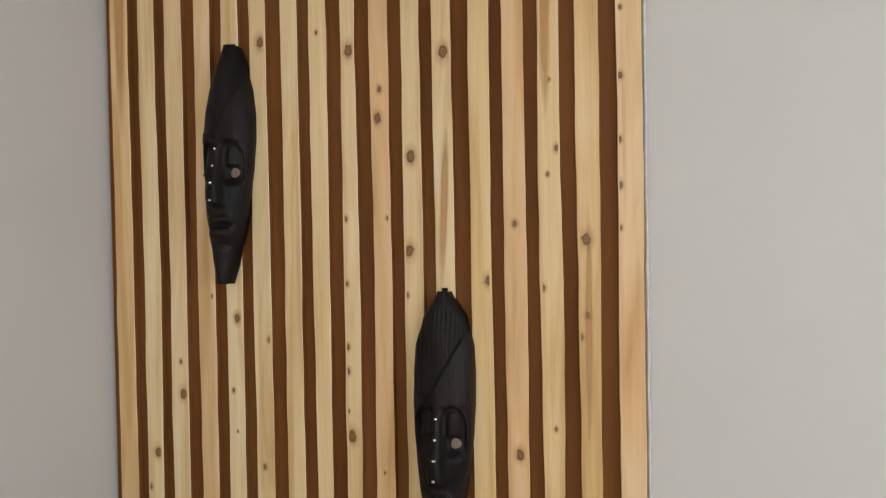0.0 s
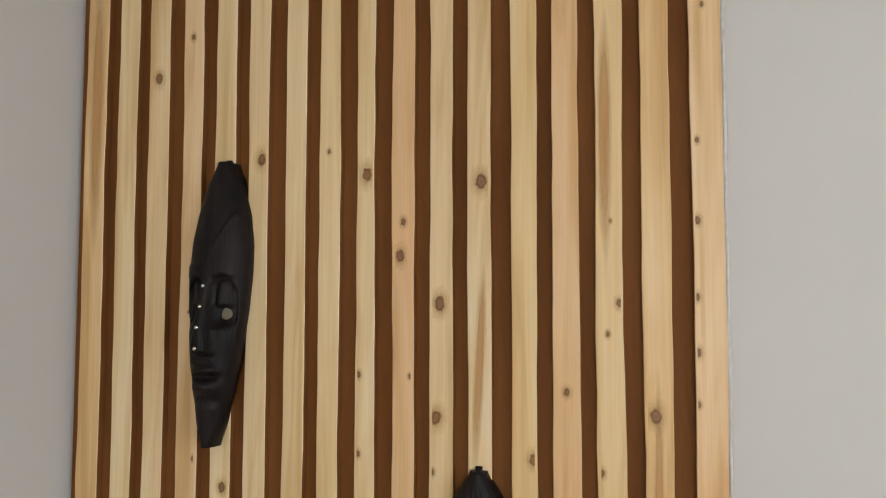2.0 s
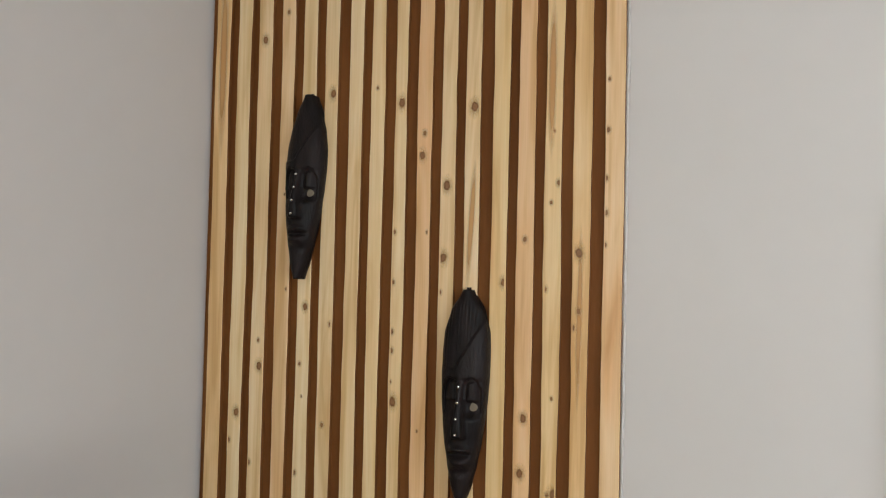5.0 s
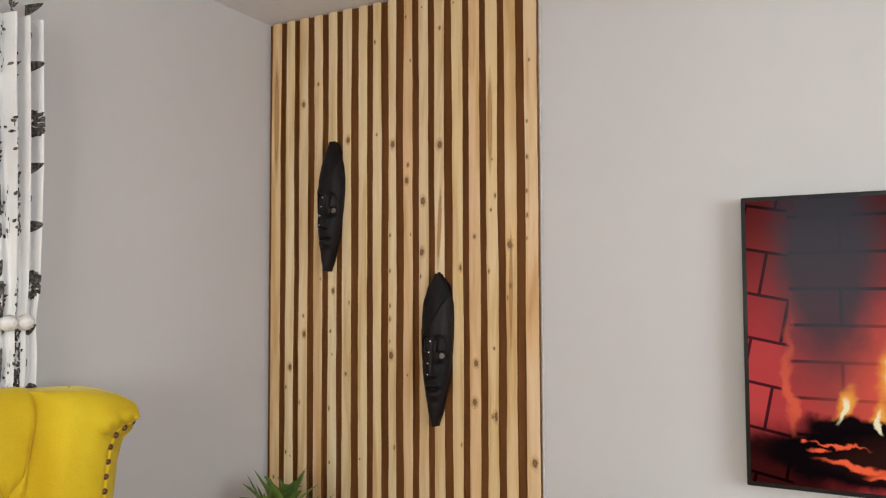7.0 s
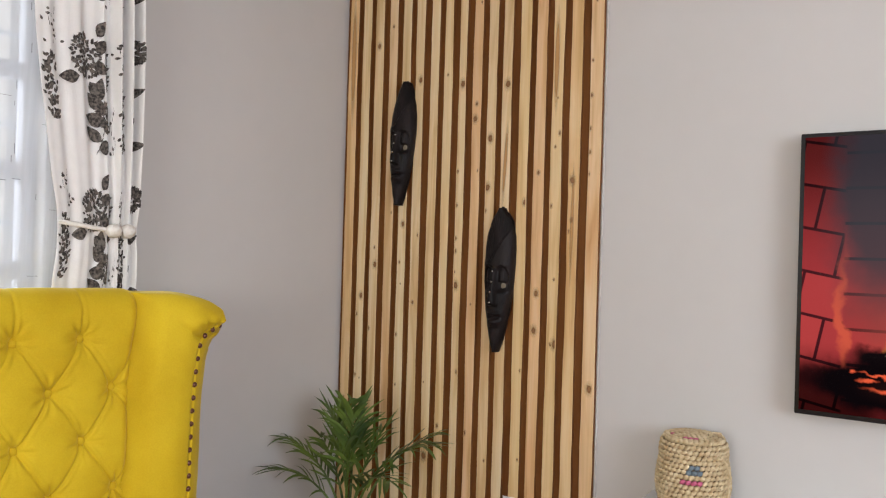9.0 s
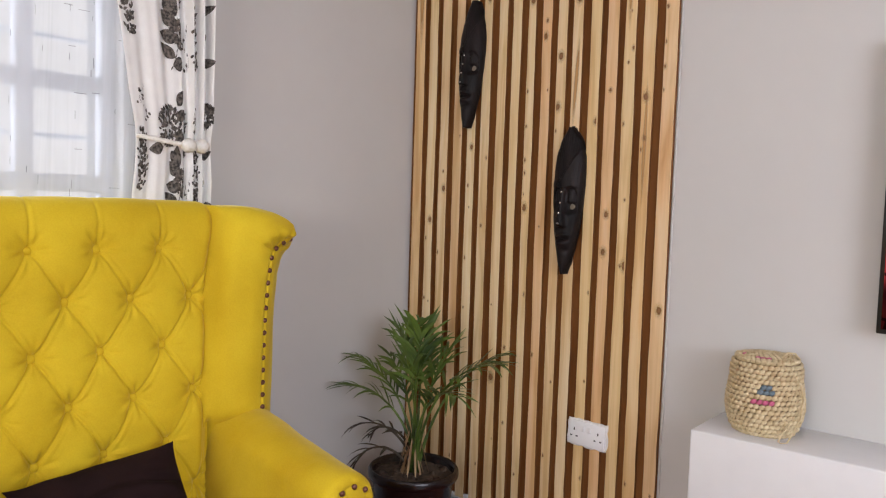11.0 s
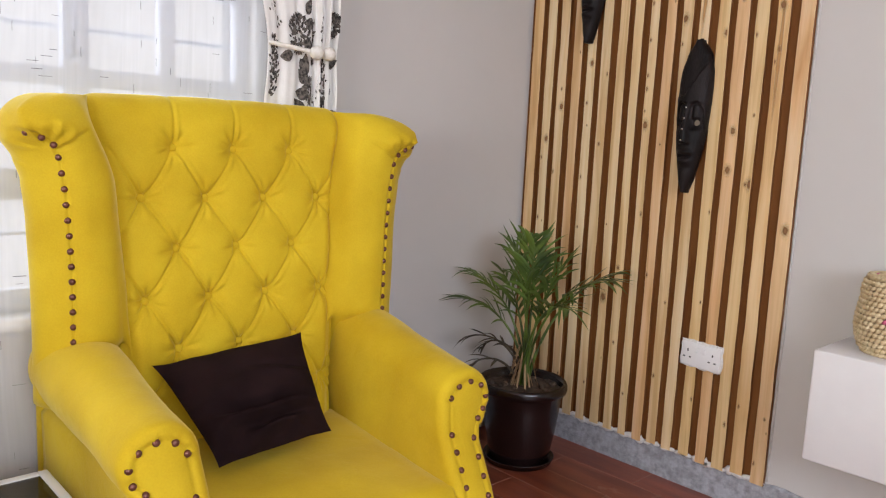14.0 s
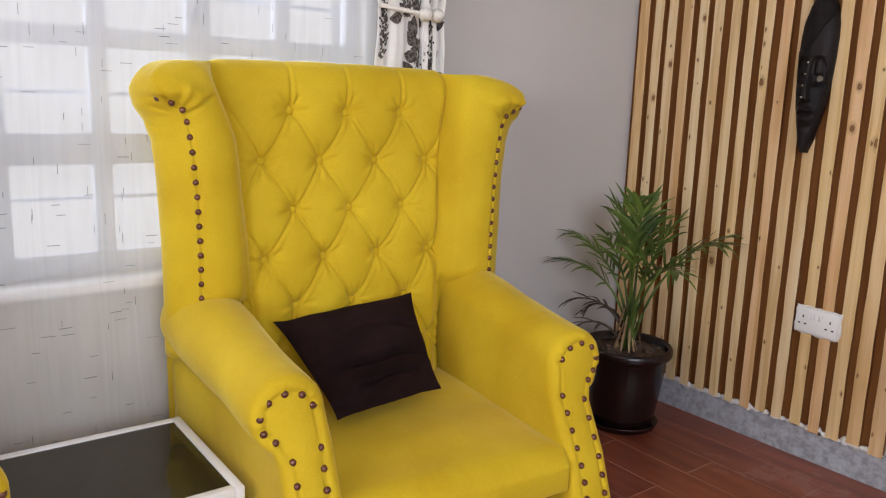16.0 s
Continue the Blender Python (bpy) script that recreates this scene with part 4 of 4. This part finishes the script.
def blade(base, direction, up, length, width, droop, bm):
    d, upv = Vector(direction).normalized(), Vector(up)
    side = d.cross(upv).normalized()
    rings = []
    for i in range(6):
        t = i / 5
        c = Vector(base) + d * length * t + Vector((0, 0, -droop * length * t * t))
        w = width * (math.sin(math.pi * (0.10 + 0.90 * t)) ** 0.7 if t < 1 else 0.02)
        fold = 0.35 * w
        rings.append([c - side * w + upv * fold, c, c + side * w + upv * fold])
    skin(rings, closed=False, bm=bm)


def frond(az, lift, length, arch, leaflets, size, mat, start=0.35):
    stem, leaf = bmesh.new(), bmesh.new()
    az = radians(az)
    out = Vector((math.cos(az), math.sin(az), 0))
    pts, p, ang = [], Vector((rnd.uniform(-0.012, 0.026), rnd.uniform(-0.012, 0.026), 0)), radians(lift)
    n = 16
    for i in range(n + 1):
        pts.append(p.copy())
        p = p + (out * math.cos(ang) + Vector((0, 0, 1)) * math.sin(ang)) * length / n
        ang -= radians(arch) / n * (0.4 + 1.2 * i / n)
    tube(pts, [0.0075 * (1 - 0.8 * i / n) for i in range(n + 1)], 6, stem)
    for k in range(leaflets):
        t = start + (1 - start) * k / (leaflets - 1)
        f = min(n - 1e-3, t * n)
        i = int(f)
        c = pts[i].lerp(pts[i + 1], f - i)
        d = (pts[i + 1] - pts[i]).normalized()
        lat = d.cross(Vector((0, 0, 1))).normalized()
        upv = lat.cross(d).normalized()
        ln = 1.15 * size * (0.55 + 0.45 * math.sin(math.pi * min(1, 0.2 + 0.8 * (t - start) / (1 - start)))) * rnd.uniform(0.8, 1.12)
        for s in (-1, 1):
            spread = rnd.uniform(0.55, 1.25) * (1.15 - 0.55 * t)
            blade(c, d + lat * s * spread + upv * rnd.uniform(0.05, 0.3), upv, ln, rnd.uniform(0.0045, 0.0085), rnd.uniform(0.05, 0.65), leaf)
    o = part("frond", leaf, mat, palm)
    part("stem", stem, mat, o)


for az, lift, length, arch, count, size, first in (
    (-75, 88, 0.55, 8, 10, 0.20, 0.62), (-110, 86, 0.52, 16, 9, 0.19, 0.62), (-40, 85, 0.55, 22, 10, 0.19, 0.62), (120, 85, 0.53, 20, 8, 0.17, 0.62), (0, 86, 0.50, 34, 9, 0.17, 0.58),
    (5, 83, 0.60, 84, 10, 0.15, 0.56), (-25, 80, 0.55, 92, 10, 0.15, 0.54), (35, 80, 0.56, 66, 9, 0.15, 0.56),
    (-165, 84, 0.50, 74, 10, 0.14, 0.58), (-145, 82, 0.45, 92, 9, 0.13, 0.55), (165, 84, 0.46, 58, 8, 0.13, 0.56),
):
    frond(az, lift, length, arch, count, size, LEAF, first)
for az, lift, length, arch in ((-150, 76, 0.34, 125), (-125, 68, 0.27, 150), (-175, 72, 0.31, 140)):
    frond(az, lift, length, arch, 5, 0.08, WITHERED, 0.5)
dry = bmesh.new()
for k in range(20):
    a = rnd.uniform(0, 6.28)
    blade((0.02 * math.cos(a), 0.02 * math.sin(a), rnd.uniform(0.06, 0.16)), (0.3 * math.cos(a), 0.3 * math.sin(a), -1), (math.cos(a), math.sin(a), 0.3), rnd.uniform(0.09, 0.15), 0.0045, 0.0, dry)
part("dry_sheath", dry, DRY, palm, "brown dry leaf sheaths round the stem")

# ---- curtains ----


def fold_x(s, z):
    """How far the printed curtain stands off the wall across its width s, 0 to 1."""
    g = (0.6 + 0.4 * smoothstep(1.40, 2.0, z)) * (0.22 + 0.78 * smoothstep(0.42, 0.62, s))
    return 0.085 + g * (0.028 * math.sin(s * 34 + 0.5 * math.sin(z * 1.7)) + 0.012 * math.sin(s * 71 + z * 0.9)) - 0.012 * math.exp(-((z - 1.42) / 0.06) ** 2)


def curtain_point(s, z, off=0.0):
    right = -1.040 - 0.010 * math.sin(z * 3.1)
    left = -1.355 + 0.070 * smoothstep(2.1, 1.42, z) + 0.02 * math.exp(-((z - 1.42) / 0.1) ** 2)
    # the cloth hangs flat on the window side and is gathered near the wall
    q = 1.5 * s - 0.833 * max(0.0, s - 0.4)
    return (fold_x(s, z) + off, left + (right - left) * q, z)


curtain = tagged(empty("printed_curtain"), "white cotton curtain printed with dark leaves and flowers, tied back", "curtain")
part("cloth", grid(120, 70, lambda u, v: curtain_point(u, 0.03 + 2.2 * v)), CLOTH, curtain)


def leaf_shape(cx, cz, length, width, ang, bm, bend=0.15):
    n = 7
    a = radians(ang)
    for i in range(n):
        quad = []
        for t, sg in ((i / n, -1), (i / n, 1), ((i + 1) / n, 1), ((i + 1) / n, -1)):
            w = width * math.sin(math.pi * min(1, t ** 0.8 * 0.99 + 0.005)) * sg
            lx, lz = t * length, w + bend * length * t * (1 - t)
            quad.append((cx + lx * math.cos(a) - lz * math.sin(a), cz + lx * math.sin(a) + lz * math.cos(a)))
        vs = []
        for px, pz in quad:
            s = min(1, max(0, px / 0.50))
            vs.append(bm.verts.new(curtain_point(s, pz, 0.004)))
        bm.faces.new(vs)


print_bm = bmesh.new()
rnd = random.Random(8)


def bloom(x, z, r):
    for k in range(170):
        q, b = r * math.sqrt(rnd.random()), rnd.uniform(0, 360)
        leaf_shape(x + q * math.cos(radians(b)), z + 1.2 * q * math.sin(radians(b)), rnd.uniform(0.010, 0.017), rnd.uniform(0.003, 0.005), b + rnd.uniform(-50, 50), print_bm)


def spike(x, z, w, h):
    for k in range(90):
        v = rnd.random()
        ww = w * (0.65 + 0.35 * math.sin(math.pi * v))
        leaf_shape(x + rnd.uniform(-ww, ww) * 0.5, z + v * h, rnd.uniform(0.012, 0.018), 0.0042, rnd.uniform(20, 160), print_bm)


def sprig(x, z, n, h):
    for k in range(n):
        t = k / n
        leaf_shape(x + 0.012 * math.sin(9 * t) + rnd.uniform(-0.022, 0.022), z + h * t, rnd.uniform(0.009, 0.016), 0.004, rnd.uniform(0, 360), print_bm)
        leaf_shape(x + 0.012 * math.sin(9 * t), z + h * t, h / n * 1.2, 0.0009, 90, print_bm, 0)


def branch(x, z, flip):
    for k in range(10):
        t = k / 9
        leaf_shape(x + flip * 0.030 * math.sin(2.6 * t), z + 0.15 * t, 0.02, 0.0016, 90 - flip * 35 * math.cos(2.6 * t), print_bm)
    for t, side, ang in ((0.25, 1, 150), (0.62, 1, 172), (0.85, 1, 140), (0.45, -1, 30), (0.1, -1, 15), (1.0, 1, 85)):
        a = ang if flip > 0 else 180 - ang
        leaf_shape(x + flip * 0.030 * math.sin(2.6 * t), z + 0.15 * t, rnd.uniform(0.058, 0.072), rnd.uniform(0.018, 0.022), a + rnd.uniform(-8, 8), print_bm)


PERIOD = 0.43
for k in range(6):
    z = -0.10 + PERIOD * k
    spike(0.030, z + 0.10, 0.040, 0.17)
    sprig(0.045, z + 0.30, 9, 0.10)
    branch(0.170, z + 0.02, 1)
    bloom(0.150, z + 0.29, 0.046)
    for dx, dz, ang in ((0.02, 0.27, -20), (0.03, 0.31, 25), (0.01, 0.22, -60), (-0.03, 0.23, 190), (0.035, 0.35, 50)):
        leaf_shape(0.150 + dx, z + dz, 0.060, 0.018, ang, print_bm)
    bloom(0.205, z + 0.13, 0.026)
    spike(0.240, z + 0.20, 0.030, 0.13)
    sprig(0.270, z + 0.02, 10, 0.14)
    sprig(0.310, z + 0.25, 10, 0.12)
    spike(0.355, z + 0.02, 0.036, 0.20)
    for dz, ang in ((0.05, 15), (0.12, 165), (0.20, 30)):
        leaf_shape(0.440, z + dz, 0.05, 0.015, ang, print_bm)
    bloom(0.455, z + 0.33, 0.026)
tagged(part("print", print_bm, PRINT, curtain, "dark botanical print"), kind="stuff")

tie = tagged(empty("curtain_tieback"), "cream twisted rope tieback with a beaded ball knot", "tieback")
ropes = []
for k in range(31):
    t = k / 30
    p = curtain_point(0.0 + 0.56 * t, 1.432 - 0.012 * math.sin(t * 3.1))
    ropes.append((0.135 + 0.012 * math.sin(t * 3.1) - 0.05 * (1 - t) ** 3, p[1], 1.445 - 0.022 * math.sin(t * math.pi * 0.6)))
part("cord", tube(ropes, 0.0065, 8), ROPE, tie)
for dy in (-0.021, 0.021):
    bead = bmesh.new()
    rings = []
    for i in range(15):
        a = math.pi * i / 14
        r = 0.0195 * math.sin(a) ** 0.7 * (1 + 0.06 * math.cos(i * 3.14)) + 0.0005
        rings.append([(r * math.cos(b), 0.021 * -math.cos(a), r * math.sin(b)) for b in (2 * math.pi * j / 20 for j in range(20))])
    o = part("knot", skin(rings, bm=bead), ROPE, tie)
    o.matrix_local = pose(0.150, -1.122 + dy, 1.424, 10, 0, 0)

sheer = tagged(empty("sheer_curtain"), "thin white sheer curtain flecked with dark threads", "curtain")


def sheer_point(u, v, off=0.0):
    y, z = -3.1 + 1.86 * u, 0.02 + 2.2 * v
    return (0.040 + 0.006 * math.sin(y * 23 + 0.6 * math.sin(z * 2)) + 0.0015 * math.sin(y * 57) + off, y, z)


o = part("cloth", grid(150, 30, sheer_point), SHEER, sheer)
dash = bmesh.new()
rnd = random.Random(3)
for k in range(640):
    u, v = rnd.random(), rnd.random()
    if k % 2:
        du, dv = rnd.uniform(0.008, 0.018), rnd.uniform(0.0004, 0.0008)
    else:
        du, dv = rnd.uniform(0.0004, 0.0008), rnd.uniform(0.006, 0.013)
    vs = [dash.verts.new(sheer_point(u + a, v + b, 0.0015)) for a, b in ((0, 0), (du, 0), (du, dv), (0, dv))]
    dash.faces.new(vs)
tagged(part("thread", dash, DASH, sheer, "short dark woven threads"), kind="stuff")

# ---- knots in the pine ----
LARGE = [(0.386, 2.054), (0.579, 2.02), (0.77, 2.001), (0.637, 1.886), (0.703, 1.81), (0.698, 1.633), (1.029, 1.649), (0.851, 1.576), (0.32, 1.499), (0.187, 1.337),
         (0.572, 1.272), (0.178, 2.21), (0.899, 1.13), (0.905, 1.259), (1.11, 0.952), (0.986, 1.088), (0.12, 1.21), (0.45, 0.62)]
SMALL = [(0.511, 2.061), (0.642, 1.941), (0.979, 1.812), (0.962, 1.766), (1.091, 1.932), (1.088, 1.821), (1.087, 1.742), (1.086, 1.668), (0.567, 1.695), (0.901, 1.679), (0.952, 1.563),
         (0.308, 1.35), (0.265, 1.543), (0.566, 1.399), (0.688, 1.548), (1.03, 1.515), (1.092, 2.049), (0.162, 1.081), (0.1, 0.89), (0.288, 1.068), (0.56, 1.321), (0.964, 1.088), (0.971, 1.31),
         (0.566, 1.446), (0.182, 1.405), (0.593, 0.952), (0.859, 0.985), (0.507, 0.741), (0.628, 0.734), (0.512, 0.454), (0.854, 0.326), (0.985, 0.273)]


def stain_material(name, stops, reach, stretch):
    """Stained wood that fades out from the middle of its mesh: colours by distance, and how much of them covers the slat."""
    m = bpy.data.materials.new(name)
    m.use_nodes = True
    N, L = m.node_tree.nodes, m.node_tree.links
    tc, info, mp, ln = N.new("ShaderNodeTexCoord"), N.new("ShaderNodeObjectInfo"), N.new("ShaderNodeMapping"), N.new("ShaderNodeVectorMath")
    warp, shift, add = N.new("ShaderNodeTexNoise"), N.new("ShaderNodeMath"), N.new("ShaderNodeMath")
    warp.noise_dimensions = "4D"
    warp.inputs["Scale"].default_value, warp.inputs["Detail"].default_value = 0.9, 3
    mp.inputs["Scale"].default_value = (1 / reach, 0, 1 / (reach * stretch))
    ln.operation = "LENGTH"
    L.new(tc.outputs["Object"], mp.inputs[0])
    L.new(mp.outputs[0], ln.inputs[0])
    L.new(tc.outputs["Object"], warp.inputs[0])
    seed = N.new("ShaderNodeMath")
    seed.operation, seed.inputs[1].default_value = "MULTIPLY", 91.0
    L.new(info.outputs["Random"], seed.inputs[0])
    L.new(seed.outputs[0], warp.inputs["W"])
    shift.operation, shift.inputs[1].default_value, shift.inputs[2].default_value = "MULTIPLY_ADD", 0.42, -0.21
    L.new(warp.outputs[0], shift.inputs[0])
    add.operation = "ADD"
    L.new(ln.outputs["Value"], add.inputs[0])
    L.new(shift.outputs[0], add.inputs[1])
    ramp = N.new("ShaderNodeValToRGB")
    el = ramp.color_ramp.elements
    el[0].position, el[0].color = stops[0][0], (*stops[0][1], stops[0][2])
    el[1].position, el[1].color = stops[-1][0], (*stops[-1][1], stops[-1][2])
    for p, c, alpha in stops[1:-1]:
        el.new(p).color = (*c, alpha)
    L.new(add.outputs[0], ramp.inputs[0])
    p = N["Principled BSDF"]
    p.inputs["Roughness"].default_value = 0.45
    L.new(ramp.outputs["Color"], p.inputs["Base Color"])
    L.new(ramp.outputs["Alpha"], p.inputs["Alpha"])
    return m


KNOT = stain_material("knot", ((0.0, (0.17, 0.075, 0.028), 1.0), (0.17, (0.24, 0.115, 0.042), 1.0), (0.30, (0.13, 0.055, 0.02), 0.9), (0.42, (0.56, 0.34, 0.12), 0.42), (0.65, (0.66, 0.44, 0.17), 0.2), (1.0, (0.66, 0.46, 0.20), 0.0)), 3.0, 1.5)
STREAK = stain_material("knot_streak", ((0.0, (0.50, 0.26, 0.09), 0.85), (0.4, (0.55, 0.31, 0.12), 0.7), (1.0, (0.62, 0.42, 0.18), 0.0)), 1.0, 1.0)


def knot(x, z, r):
    """A knot: a dark ringed heart, and stained wood round it that fades into the slat."""
    slat = min(range(len(SLATS)), key=lambda k: abs(sum(SLATS[k]) / 2 - x))
    a, b = SLATS[slat]
    lo, hi = a + 0.0045, b - 0.0045
    x = min(max(x, lo + r * 0.3), hi - r * 0.3)
    bm = bmesh.new()
    rows = []
    for j in range(9):
        h = -4.8 + 9.6 * j / 8
        rows.append([(min((hi - x) / r, max((lo - x) / r, c)), 0.0, h) for c in (-3.2, -1.1, 1.1, 3.2)])
    skin(rows, closed=False, bm=bm)
    bmesh.ops.remove_doubles(bm, verts=bm.verts[:], dist=1e-4)
    o = obj("knot", bm, KNOT, parent=slats[slat], smooth=False)
    o.matrix_local = Matrix.Translation((x, -0.02235, z)) @ Matrix.Scale(r, 4)


rnd = random.Random(17)
for x, z in LARGE:
    knot(x, z, rnd.uniform(0.0050, 0.0072))
for x, z in SMALL:
    knot(x, z, rnd.uniform(0.0022, 0.0036))
for k in range(34):
    a, b = SLATS[rnd.randrange(17)]
    knot(rnd.uniform(a, b), rnd.uniform(0.15, 2.5), rnd.choice((0.0016, 0.0022, 0.003)))


def streak(x, z, width, height, lean):
    """A long resin streak along the grain of a slat."""
    slat = min(range(len(SLATS)), key=lambda k: abs(sum(SLATS[k]) / 2 - x))
    o = obj("streak", grid(2, 12, lambda u, v: (2 * u - 1, 0.0, 2 * v - 1)), STREAK, parent=slats[slat], smooth=False)
    shear = Matrix.Identity(4)
    shear[0][2] = lean
    o.matrix_local = Matrix.Translation((x, -0.0222, z)) @ shear @ Matrix.Diagonal((width, 1, height, 1))


streak(0.767, 1.715, 0.010, 0.165, 0.085)
streak(0.045, 2.17, 0.016, 0.30, 0.0)
streak(1.032, 1.50, 0.008, 0.22, 0.02)
streak(0.960, 2.06, 0.012, 0.20, 0.0)

# ---- floor tiles ----
rnd = random.Random(2)
TL, TWD = 0.60, 0.15
tile_bm = box(-TL / 2 + 0.002, -TWD / 2 + 0.002, -0.004, TL / 2 - 0.002, TWD / 2 - 0.002, 0.0)
tile_mesh = bpy.data.meshes.new("tile")
tile_bm.to_mesh(tile_mesh)
tile_bm.free()
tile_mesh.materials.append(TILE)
for r in range(34):
    for c in range(8):
        x, y = 0.30 + c * TL - 0.3 * (r % 2) + 0.12, -0.075 - r * TWD
        if x - TL / 2 > EAST or x + TL / 2 < 0:
            continue
        o = new("tile", tile_mesh)
        o.parent = floor
        o.matrix_local = pose(x, y, 0)
